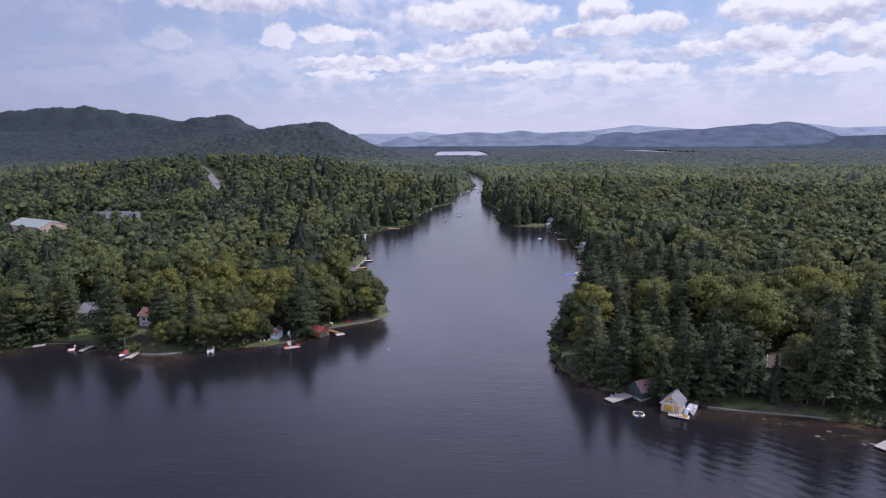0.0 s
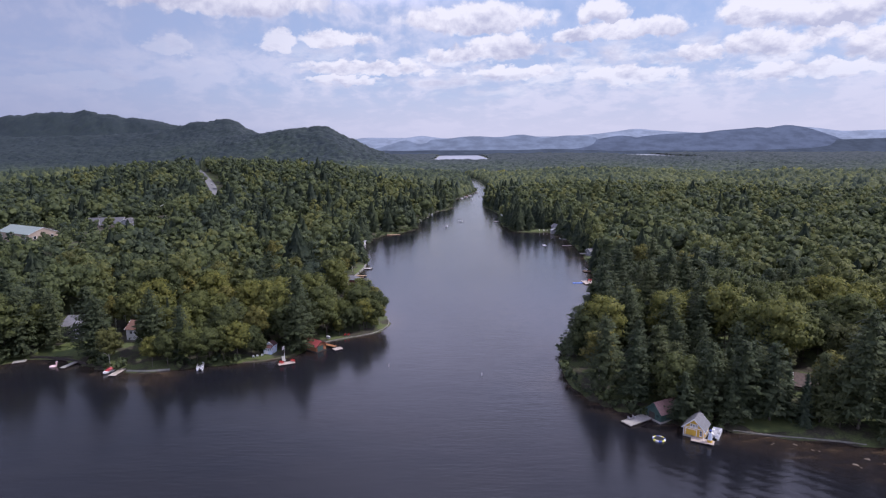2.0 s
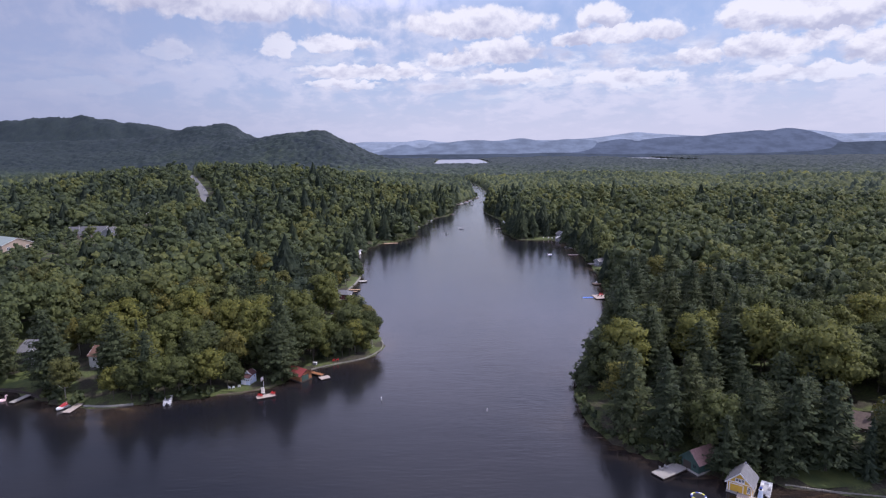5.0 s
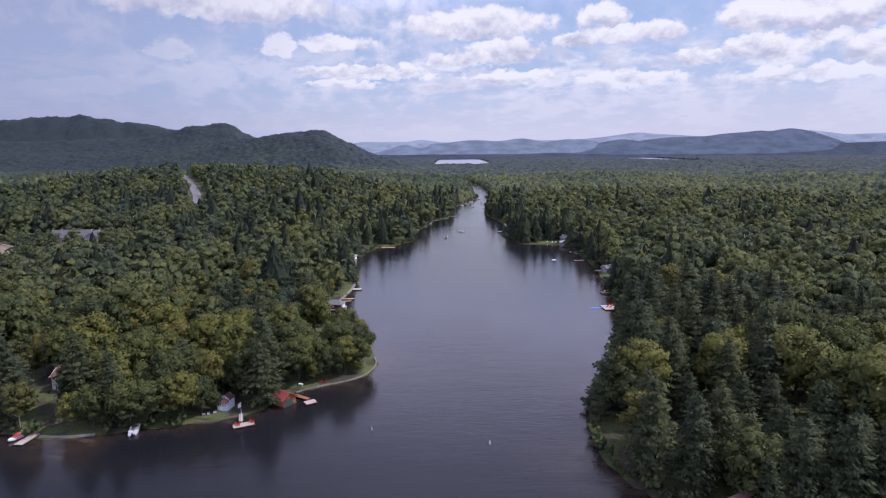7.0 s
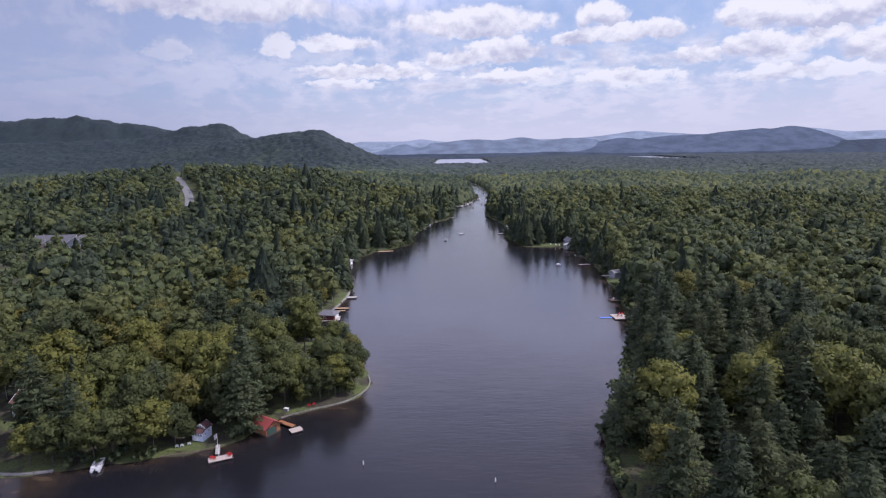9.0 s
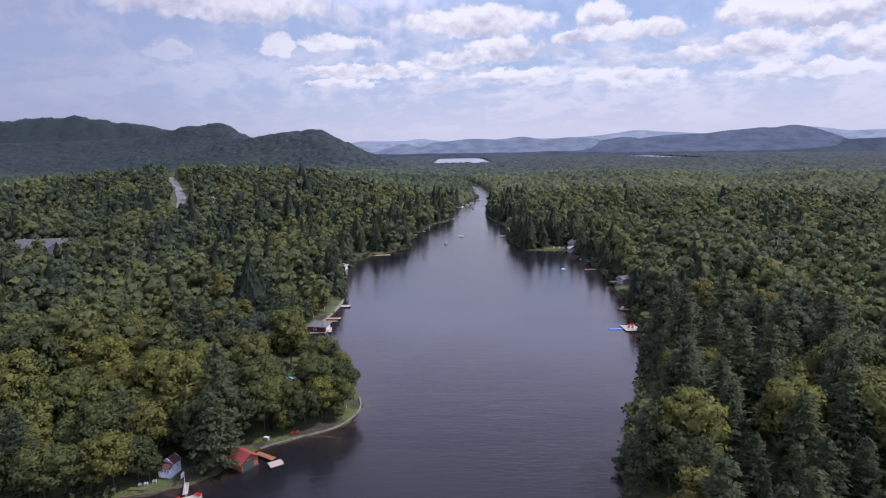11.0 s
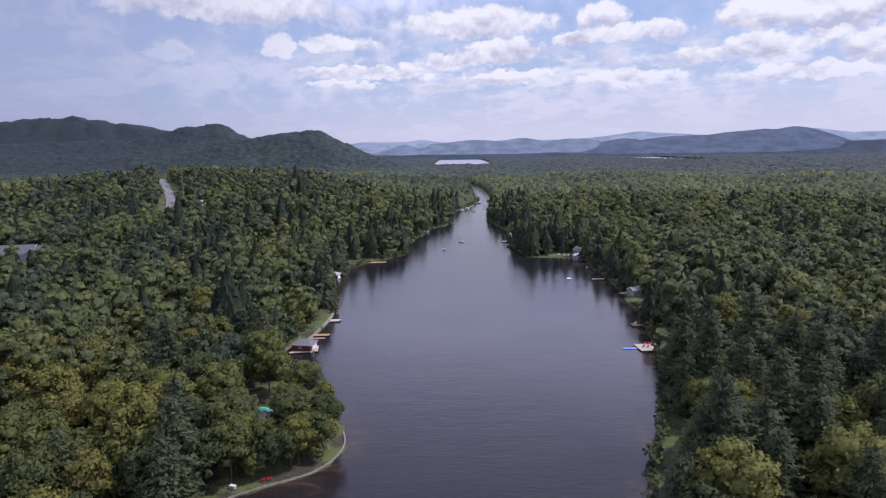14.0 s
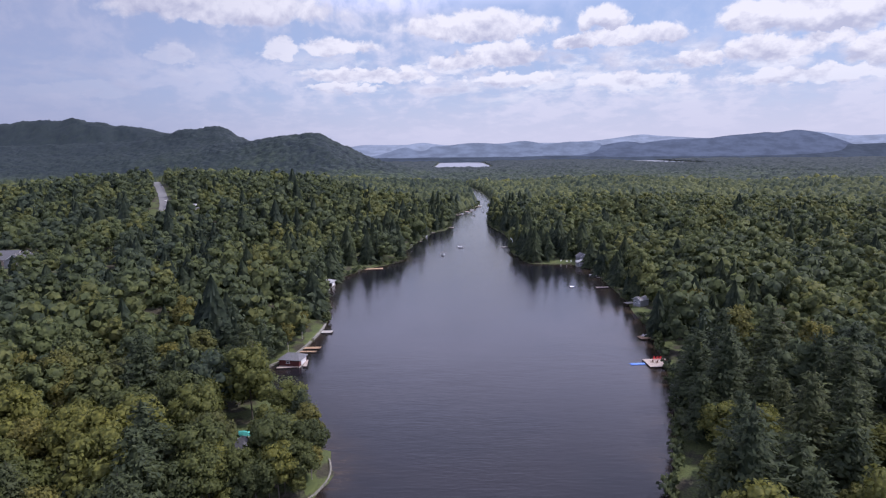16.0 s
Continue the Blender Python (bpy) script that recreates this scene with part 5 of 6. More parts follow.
for hx, hy, ht, roof in ((-262, 566, 30, PALEROOF), (-283, 572, 60, WHITEPAINT), (-252, 690, 80, PALEROOF), (-236, 694, 40, PALEROOF), (-560, 1050, 85, PALEROOF)):
    house("distant_house", hx, hy, on_land(hx, hy, 1.0), ht, 8, 12, 5.0, 3.0, GREYPAINT, roof, "distant grey house showing through the woods", "house", front=((-2, 2, 1.4, 1.4), (2, 2, 1.4, 1.4)), base=5.0)

# ---- docks, rafts and walls ----


def dock(name, x, y, turn, w, l, mat, label, top=0.55, posts=True, group=""):
    """A dock of boards on posts, its length along its own y axis, middle at x, y."""
    d = root(name, x, y, 0, turn, label, "dock", group)
    bm = bmesh.new()
    n = max(4, int(l / 0.42))
    rs = random.Random(int(x * 7 + y))
    for i in range(n):
        box(bm, rs.uniform(-0.02, 0.02), -l / 2 + (i + 0.5) * l / n, top - 0.03 + rs.uniform(-0.008, 0.008), w, l / n - 0.025, 0.06)
    part("deck", bm, mat, d)
    bm = bmesh.new()
    for s in (-1, 1):
        box(bm, s * (w / 2 - 0.06), 0, top - 0.20, 0.10, l, 0.26)
        box(bm, 0, s * (l / 2 - 0.05), top - 0.20, w - 0.24, 0.08, 0.26)
    part("frame", bm, DARKWOOD, d)
    if posts:
        for s in (-1, 1):
            for t in (-1, 0, 1):
                bm = bmesh.new()
                rod(bm, (s * (w / 2 - 0.1), t * (l / 2 - 0.15), -2.2), (s * (w / 2 - 0.1), t * (l / 2 - 0.15), top - 0.06 if t < 0.5 else top + 0.45), 0.09)
                part("post", bm, DARKWOOD, d)
    return d


dock("dock", 53.0, 162.3, -58, 3.8, 9.0, GREYWOOD, "weathered grey dock beside the green boathouse")
dock("dock", 67.2, 149.6, 62, 2.6, 6.0, PALEWOOD, "pale wooden deck before the yellow boathouse")
dock("dock", 116.5, 132.5, -60, 3.2, 8.0, GREYWOOD, "weathered grey dock at the shallow shore")
dock("dock", -146.0, 208.4, -12, 2.1, 6.6, GREYWOOD, "narrow grey dock at the lawn's stone wall")
dock("dock", -167.6, 212.0, -65, 2.8, 4.4, GREYWOOD, "small grey swimming platform at the shore")
dock("dock", -123.4, 200.9, -4, 2.6, 7.0, PALEWOOD, "pale dock beside the moored speedboat")
dock("raft", -63.9, 209.7, -64, 2.7, 6.2, PALEWOOD, "pale floating dock with red chairs and a flagpole")
dock("gangway", -66.3, 214.0, 20, 1.2, 5.6, GREYWOOD, "narrow wooden gangway to the floating dock", top=0.8)
dock("dock", -47.7, 225.9, -56, 3.0, 3.6, PALEWOOD, "pale square end of a wooden dock")
dock("gangway", -51.6, 229.6, 58, 1.6, 6.6, ORANGEWOOD, "brown wooden ramp down to the dock", top=0.75)
dock("dock", -63.2, 339.2, -82, 1.6, 8.6, PALEWOOD, "pale walkway along the red boathouse")
dock("dock", -57.3, 343.6, 8, 1.5, 7.4, PALEWOOD, "pale walkway before the boathouse door")
dock("dock", -59.2, 362.2, -88, 2.6, 7.2, TANWOOD, "tan wooden dock at the grassy shore")
dock("dock", -59.8, 357.8, -88, 1.6, 6.6, TANWOOD, "tan wooden dock at the grassy shore", top=0.4)
dock("dock", -57.6, 385.2, -88, 3.8, 5.0, GREYWOOD, "short grey dock with a dark frame")
dock("dock", -76.6, 473.0, -70, 1.4, 5.0, GREYWOOD, "grey dock in the far cove")
dock("dock", -56, 536, -80, 4.0, 13, TANWOOD, "long reddish dock at the wooded spit")
dock("dock", -34.3, 666.5, -88, 3.0, 12, GREYWOOD, "far grey dock below the pines")
dock("dock", -33.2, 694, -88, 3.0, 12, PALEWOOD, "far pale dock below the pines")
dock("dock", -22.8, 724, -88, 3.0, 9, GREYWOOD, "far grey dock below the pines")
dock("dock", -2.5, 766, -88, 3.0, 7, PALEWOOD, "far pale dock below the pines")
dock("dock", 80.2, 341.4, -86, 8.6, 9.6, PALEWOOD, "broad pale deck with red chairs over the water")
dock("dock", 84.8, 373.4, -80, 4.2, 5.0, TANWOOD, "small wooden dock with chairs below the trees")
dock("dock", 79.6, 315.2, -86, 2.4, 6.2, GREYWOOD, "grey dock with a railing under the pines")
dock("dock", 90.2, 471.6, -84, 2.6, 7.6, PALEWOOD, "pale dock reaching out from the wooded shore")
dock("dock", 95.6, 500.0, -86, 2.0, 4.5, GREYWOOD, "small grey dock on the wooded shore")
dock("dock", 94.6, 430.6, -70, 3.2, 5.0, GREYWOOD, "grey dock below the shore cabin", top=1.4)
dock("dock", 47.0, 629.0, -70, 4.0, 10, GREYWOOD, "dark grey dock on the point")
for k, (dx, dy) in enumerate(((4, 898), (10, 915), (17, 940), (24, 968), (33, 1010))):
    dock("dock", dx + 3, dy, -75, 3.5, 9, (PALEWOOD, GREYWOOD)[k % 2], "far dock on the narrow channel", group="docks along the channel")
raft = dock("swim_raft", 72.6, 474.6, 10, 2.6, 2.6, WHITEPAINT, "white swimming raft anchored in the lake", top=0.45, posts=False)
bm = bmesh.new()
for s in (-1, 1):
    rod(bm, (s * 0.8, -1.2, 0.05), (s * 0.8, 1.2, 0.05), 0.28)
part("float", bm, BLUEFOAM, raft, "blue float")

# boathouse porch railings at the rail dock
rail = root("railing", 79.6, 317.0, 0.55, 4, "white wooden railing on the grey dock", "railing")
bm = bmesh.new()
box(bm, 0, 0, 1.0, 6.0, 0.10, 0.08)
box(bm, 0, 0, 0.15, 6.0, 0.08, 0.08)
part("rail", bm, WHITEPAINT, rail)
for i in range(13):
    bm = bmesh.new()
    box(bm, -2.9 + i * 0.483, 0, 0.5, 0.07, 0.07, 1.0)
    part("baluster", bm, WHITEPAINT, rail)


def seawall(name, start, end, label, mat=STONE, size=0.55, high=0.75, out=0.0):
    """A wall of rough stones along the shore between two places on the left or right shore line."""
    line = SHORES[0] if start[0] < 0 else SHORES[1]
    i0 = int(np.argmin(np.hypot(*(line - start).T)))
    i1 = int(np.argmin(np.hypot(*(line - end).T)))
    run = line[min(i0, i1):max(i0, i1) + 1]
    seg = np.r_[0, np.cumsum(np.hypot(*np.diff(run, axis=0).T))]
    rs = np.random.RandomState(int(abs(start[0]) * 10))
    bm = bmesh.new()
    s = 0.0
    while s < seg[-1]:
        x, y = np.interp(s, seg, run[:, 0]), np.interp(s, seg, run[:, 1])
        x2, y2 = np.interp(s + 0.3, seg, run[:, 0]), np.interp(s + 0.3, seg, run[:, 1])
        a = math.degrees(math.atan2(y2 - y, x2 - x))
        w = size * rs.uniform(0.8, 1.5)
        for z, hh in ((high * 0.2, high * 0.5), (high * 0.68, high * 0.5)):
            box(bm, x + rs.uniform(-0.06, 0.06), y + rs.uniform(-0.06, 0.06), z, w, size * 1.1 * rs.uniform(0.85, 1.1), hh, a + rs.uniform(-5, 5), 0.07)
        s += w * 0.97
    me = bpy.data.meshes.new(name)
    bm.to_mesh(me)
    bm.free()
    me.materials.append(mat)
    return tagged(new(name, me), label, "wall", kind="structure")


seawall("wall_tip", (-55, 236), (-33, 270), "low pale stone wall round the wooded tip", size=0.42, high=0.5)
seawall("wall_lawn", (-166, 216), (-140, 209), "dark stone wall below the lawn", DARKWOOD, high=1.0)
seawall("wall_concrete", (-120, 202), (-104, 204), "pale concrete wall below a grassy bank", CONCRETE, size=0.8, high=0.6)
seawall("wall_bank", (-82, 211), (-64, 220), "low dark stone bank before the white boathouse", WETROCK, size=0.4, high=0.45)
seawall("wall_east", (79, 156), (112, 148), "low stone wall along the lawn", STONE, size=0.45, high=0.42)
seawall("wall_cove", (-76, 331), (-62, 372), "pale stone wall along the cove", CONCRETE, size=0.9)
seawall("wall_grass", (-61.5, 374), (-61, 396), "pale stone wall along the grassy shore", CONCRETE, size=0.9)


def lawn(name, x, y, rx, ry, turn, label):
    """A patch of mown grass with an uneven edge, laid over the ground."""
    rr, aa = np.meshgrid(np.linspace(0, 1, 12), np.linspace(0, 2 * math.pi, 41), indexing="ij")
    rs = np.random.RandomState(int(abs(x)))
    edge = 1 + 0.10 * np.sin(3 * aa + rs.uniform(0, 6)) + 0.07 * np.sin(5 * aa + rs.uniform(0, 6))
    u, v, t = rr * edge * rx * np.cos(aa), rr * edge * ry * np.sin(aa), radians(turn)
    X, Y = x + u * math.cos(t) - v * math.sin(t), y + u * math.sin(t) + v * math.cos(t)
    d = shore_distance(X, Y)
    tagged(sheet_mesh(name, X, Y, land(X, Y, d) + 0.08, LAWN, keep=d > 0.4), label, "lawn", kind="structure")


lawn("lawn_1", -155, 224, 13, 8, 10, "sloping green lawn before the grey house")
lawn("lawn_3", -77, 215.5, 3.8, 1.8, 25, "narrow grass bank by the white boathouse")
lawn("lawn_4", 95, 164, 15, 9, 10, "sunlit lawn under tall trees")
lawn("lawn_5", -34, 254, 1.6, 8, 15, "grass at the wooded tip")
lawn("lawn_6", -66.5, 350, 3, 8, -20, "mown grass at the cove")
lawn("lawn_7", -63, 380, 2.2, 16, 0, "grass strip behind the stone wall")
lawn("lawn_8", 80, 553, 9, 4, 0, "far lawn at the lake shore")
lawn("lawn_9", 97, 414, 5, 6, 0, "small bright lawn below the cabin")
lawn("lawn_10", -50, 548, 10, 8, 40, "grass at the wooded spit")


def strip(name, pts, width, mat, label):
    """A road laid over the ground."""
    line = smooth_line(pts, 8)
    d = np.gradient(line, axis=0)
    n = unit(np.column_stack([-d[:, 1], d[:, 0]]))
    k = np.linspace(-0.5, 0.5, 5)[None, :]
    X, Y = line[:, 0:1] + n[:, 0:1] * k * width, line[:, 1:2] + n[:, 1:2] * k * width
    tagged(sheet_mesh(name, X, Y, land(X, Y) + 0.7, mat), label, "road", kind="structure")


strip("road", [(-256, 632), (-276, 680), (-300, 735), (-345, 820), (-400, 920), (-460, 1060)], 9, ASPHALT, "pale worn road running through the forest")

# ---- boats ----


def pontoon_boat(x, y, turn, label, cover=GREYVINYL, canopy=False):
    b = root("pontoon_boat", x, y, 0.0, turn, label, "boat")
    for s in (-1, 1):
        bm = bmesh.new()
        rod(bm, (s * 0.85, -3.0, 0.12), (s * 0.85, 2.6, 0.12), 0.32, sides=12)
        rod(bm, (s * 0.85, 2.6, 0.12), (s * 0.85, 3.2, 0.28), 0.32, 0.06, 12)
        part("pontoon", bm, ALU, b, smooth=True)
    part("deck", box(bmesh.new(), 0, 0, 0.52, 2.5, 6.0, 0.12, bevel=0.02), GREYVINYL, b)
    for cx, cy, sx, sy in ((-1.18, 0.3, 0.06, 5.0), (1.18, 0.3, 0.06, 5.0), (0, 2.8, 2.4, 0.06), (0, -2.2, 2.4, 0.06)):
        part("side_panel", box(bmesh.new(), cx, cy, 0.88, sx, sy, 0.60, bevel=0.01), GELCOAT, b)
    for cx, cy, sx, sy, bx, by in ((-0.8, 1.9, 0.65, 1.6, -0.28, 0), (0.8, 1.9, 0.65, 1.6, 0.28, 0), (-0.8, -1.3, 0.65, 1.4, -0.28, 0), (0.75, -1.5, 0.65, 0.65, 0, -0.28)):
        bm = bmesh.new()
        box(bm, cx, cy, 0.78, sx, sy, 0.40, bevel=0.06)
        box(bm, cx + bx, cy + by, 1.10, sx if by else 0.16, sy if bx else 0.16, 0.45, bevel=0.05)
        part("seat", bm, GELCOAT, b)
    bm = bmesh.new()
    box(bm, 0.75, -0.4, 0.95, 0.7, 0.5, 0.75, bevel=0.06)
    part("console", bm, cover, b)
    bm = bmesh.new()
    box(bm, 0, -3.15, 0.75, 0.42, 0.5, 0.6, bevel=0.1)
    box(bm, 0, -3.15, 0.2, 0.18, 0.22, 0.7)
    part("motor", bm, BLACKPLASTIC, b)
    if canopy:
        bm = bmesh.new()
        rows = [[(u, v, 2.35 - 0.10 * (u / 1.2) ** 2) for u in np.linspace(-1.2, 1.2, 7)] for v in (-1.9, -0.6, 0.7)]
        vs = [[bm.verts.new(p) for p in r] for r in rows]
        for r0, r1 in zip(vs[:-1], vs[1:]):
            for k in range(6):
                bm.faces.new((r0[k], r0[k + 1], r1[k + 1], r1[k]))
        c = part("canopy", bm, cover, b)
        bm = bmesh.new()
        for s in (-1, 1):
            rod(bm, (s * 1.18, -0.6, 1.1), (s * 1.18, -1.9, 2.25), 0.03, sides=6)
            rod(bm, (s * 1.18, -0.6, 1.1), (s * 1.18, 0.7, 2.25), 0.03, sides=6)
        part("canopy_frame", bm, ALU, c)
    return b


def speedboat(x, y, turn, label, stripe=GELCOAT, cover=None, scale=1.0):
    b = root("speedboat", x, y, 0.0, turn, label, "boat")
    b.scale = (scale, scale, scale)
    rings = []
    for v, w, top, keel in ((-2.7, 0.95, 0.75, -0.15), (-1.0, 1.08, 0.78, -0.20), (0.8, 1.02, 0.84, -0.18), (2.0, 0.70, 0.92, -0.05), (2.8, 0.28, 0.98, 0.25), (3.1, 0.05, 1.0, 0.6)):
        rings.append([(-w, v, top), (-w * 0.92, v, keel + 0.35), (0, v, keel), (w * 0.92, v, keel + 0.35), (w, v, top), (w * 0.7, v, top + 0.04), (0, v, top + 0.06), (-w * 0.7, v, top + 0.04)])
    part("hull", loft(bmesh.new(), rings), GELCOAT, b, "white hull")
    bm = bmesh.new()
    for s in (-1, 1):
        box(bm, s * 1.0, -0.6, 0.55, 0.06, 3.6, 0.14)
    part("stripe", bm, stripe, b)
    bm = bmesh.new()
    poly(bm, [(-0.75, 0.8, 0.88), (0.75, 0.8, 0.88), (0.6, 0.45, 1.35), (-0.6, 0.45, 1.35)], 0.03)
    part("windshield", bm, GLASS, b)
    part("cockpit", box(bmesh.new(), 0, -0.7, 0.87, 1.5, 2.2, 0.06, bevel=0.02), GREYVINYL, b)
    for s in (-1, 1):
        bm = bmesh.new()
        box(bm, s * 0.42, -0.3, 1.0, 0.5, 0.5, 0.25, bevel=0.05)
        box(bm, s * 0.42, -0.55, 1.22, 0.5, 0.12, 0.45, bevel=0.04)
        part("seat", bm, GELCOAT, b)
    if cover:
        part("cover", loft(bmesh.new(), [[(-0.9, v, 0.86), (0.9, v, 0.86), (0.45, v, h), (-0.45, v, h)] for v, h in ((-2.3, 1.05), (-1.0, 1.45), (0.6, 1.35), (1.6, 1.0))]), cover, b)
    bm = bmesh.new()
    box(bm, 0, -2.95, 0.75, 0.4, 0.45, 0.6, bevel=0.1)
    box(bm, 0, -2.95, 0.2, 0.16, 0.2, 0.7)
    part("motor", bm, BLACKPLASTIC, b)
    return b


pontoon_boat(72.6, 153.6, -32, "white pontoon boat moored beside the yellow boathouse", GREYVINYL)
pontoon_boat(-95.2, 206.2, 18, "pale pontoon boat moored off the wooded shore")
pontoon_boat(-70.0, 329.6, -112, "white pontoon boat moored at the stone wall", GREYVINYL, canopy=True)
speedboat(-127.2, 202.3, 168, "white speedboat with a red cover moored at a dock", REDPAINT, cover=REDCANVAS)
speedboat(-76.6, 471.0, 70, "white motorboat moored in the far cove")
speedboat(93.0, 507.2, 80, "white motorboat moored on the wooded shore", scale=0.9)
speedboat(75.3, 307.6, -10, "small white boat moored under the pines", scale=0.8)
speedboat(-29.0, 697, -85, "white motorboat moored at a far dock", scale=1.3)
speedboat(-38.5, 645, -70, "white boat pulled up on the far shore", scale=0.9)
pontoon_boat(-7.8, 592, 175, "dark canopied pontoon boat crossing the lake", BLACKPLASTIC, canopy=True)
speedboat(6.8, 630, 60, "white speedboat crossing the lake")
pontoon_boat(26.3, 890, 10, "distant dark boat in the channel", BLACKPLASTIC, canopy=True)
speedboat(40.5, 935, 10, "distant small boat in the channel", REDPAINT)
for k, (dx, dy) in enumerate(((8, 902), (15, 925), (22, 950), (36, 1020))):
    pontoon_boat(dx + 4, dy + 3, 20 + 40 * k, "distant boat moored on the channel", REDCANVAS if k == 1 else GREYVINYL, canopy=True)

# ---- small things by the water ----


def chair(x, y, z, turn, mat, label, group):
    c = root("lawn_chair", x, y, z, turn, label, "chair", group)
    part("seat", box(bmesh.new(), 0, 0, 0.38, 0.60, 0.60, 0.07, bevel=0.015), mat, c)
    bm = bmesh.new()
    for i in range(5):
        box(bm, -0.26 + 0.13 * i, 0, 0.42, 0.11, 0.04, 0.84 - 0.08 * abs(i - 2))
    bm.transform(pose(0, 0.32, 0.36, -16))
    part("backrest", bm, mat, c)
    for s in (-1, 1):
        part("armrest", box(bmesh.new(), s * 0.38, 0.0, 0.60, 0.14, 0.75, 0.05, bevel=0.01), mat, c)
        for v in (-0.3, 0.3):
            part("leg", box(bmesh.new(), s * 0.36, v, 0.30, 0.08, 0.10, 0.60), mat, c)
    return c


for cx, cy in ((-66.2, 209.4), (-65.3, 209.0), (-62.3, 211.2), (-61.6, 210.8)):
    chair(cx, cy, 0.56, -150, REDPLASTIC, "red plastic lawn chair on the floating dock", "chairs on the floating dock")
for cx, cy in ((-47.6, 241.8), (-46.2, 242.4)):
    chair(cx, cy, ground_height(cx, cy) + 0.06, -150, REDPLASTIC, "red lawn chair at the stone wall", "chairs at the tip")
for cx, cy in ((79.6, 344.6), (80.9, 344.7), (82.2, 344.8)):
    chair(cx, cy, 0.56, -20, REDPLASTIC, "red lawn chair on the broad deck", "chairs on the deck")
for cx, cy in ((77.6, 341), (79.2, 340.4), (82.9, 340.8), (83.6, 342.5)):
    chair(cx, cy, 0.56, -60, BROWNROOF, "brown wooden lawn chair on the broad deck", "chairs on the deck")
for cx, cy in ((84.2, 374.2), (85.6, 374.4)):
    chair(cx, cy, 0.56, -60, WHITEPAINT, "white lawn chair on a small dock", "chairs on the small dock")
for cx, cy in ((-78.2, 215.2), (-76.9, 215.6), (-75.3, 216.6)):
    chair(cx, cy, ground_height(cx, cy) + 0.06, -160, WHITEPAINT, "white lawn chair on the grass bank", "chairs on the bank")
for cx, cy in ((51.0, 162.6), (52.6, 163.4)):
    chair(cx, cy, 0.56, 120, GREYVINYL, "grey lawn chair on the weathered dock", "chairs on the weathered dock")
for cx, cy in ((84, 553), (87, 552), (80, 555)):
    chair(cx, cy, ground_height(cx, cy) + 0.06, 0, WHITEPAINT, "white lawn chair on the far lawn", "chairs on the far lawn")

# floating trampoline: a ring of coloured panels and a bouncing mat
tr = root("floating_trampoline", 55.9, 151.2, 0.20, 10, "round floating trampoline in yellow, white and blue", "trampoline")
for i in range(12):
    rings = []
    for j in range(4):
        a = 2 * math.pi * (i + j / 3) / 12
        rings.append([(math.cos(a) * (1.55 + 0.27 * math.cos(q)), math.sin(a) * (1.55 + 0.27 * math.cos(q)), 0.27 * math.sin(q)) for q in [2 * math.pi * k / 8 for k in range(8)]])
    part("tube_panel", loft(bmesh.new(), rings), (YELLOWVINYL, WHITEPAINT, BLUEVINYL)[i % 3], tr, smooth=True)
bm = bmesh.new()
bmesh.ops.create_cone(bm, cap_ends=True, segments=24, radius1=1.36, radius2=1.36, depth=0.04, matrix=pose(0, 0, 0.16))
part("bounce_mat", bm, BLACKPLASTIC, tr, "dark bouncing mat")

# ornamental lighthouse at the corner of the deck
lh = root("ornamental_lighthouse", 68.9, 148.9, 0.55, 0, "small white and blue ornamental lighthouse on the deck", "ornament")
part("base", (lambda b: (bmesh.ops.create_cone(b, cap_ends=True, segments=8, radius1=0.75, radius2=0.65, depth=0.7, matrix=pose(0, 0, 0.35)), b)[1])(bmesh.new()), YELLOWPAINT, lh)
part("tower", (lambda b: (bmesh.ops.create_cone(b, cap_ends=True, segments=8, radius1=0.62, radius2=0.36, depth=2.0, matrix=pose(0, 0, 1.7)), b)[1])(bmesh.new()), BLUEWHITE, lh)
part("gallery", (lambda b: (bmesh.ops.create_cone(b, cap_ends=True, segments=8, radius1=0.52, radius2=0.52, depth=0.1, matrix=pose(0, 0, 2.75)), b)[1])(bmesh.new()), WHITEPAINT, lh)
part("lantern", (lambda b: (bmesh.ops.create_cone(b, cap_ends=True, segments=8, radius1=0.28, radius2=0.28, depth=0.5, matrix=pose(0, 0, 3.05)), b)[1])(bmesh.new()), GLASS, lh)
part("cap", (lambda b: (bmesh.ops.create_cone(b, cap_ends=True, segments=8, radius1=0.42, radius2=0.04, depth=0.4, matrix=pose(0, 0, 3.5)), b)[1])(bmesh.new()), BLUEVINYL, lh)

# inflatable swimming ring with an upright neck
fl = root("inflatable_ring", -151.6, 207.4, 0.15, 30, "pale pink inflatable swimming ring with an upright curved neck", "pool float")
bm = bmesh.new()
rings = [[(math.cos(a) * (0.9 + 0.35 * math.cos(q)), math.sin(a) * (0.7 + 0.35 * math.cos(q)), 0.1 + 0.35 * math.sin(q)) for q in [2 * math.pi * k / 8 for k in range(8)]] for a in [2 * math.pi * j / 16 for j in range(17)]]
part("ring", loft(bm, rings), PINKVINYL, fl, smooth=True)
bm = bmesh.new()
for p, q, r in (((1.0, 0, 0.2), (1.25, 0, 0.9), 0.24), ((1.25, 0, 0.9), (1.1, 0, 1.5), 0.20), ((1.1, 0, 1.5), (1.4, 0, 1.75), 0.19), ((1.4, 0, 1.75), (1.75, 0, 1.5), 0.17)):
    rod(bm, p, q, r, r * 0.9, 8)
part("neck", bm, PINKVINYL, fl, smooth=True)

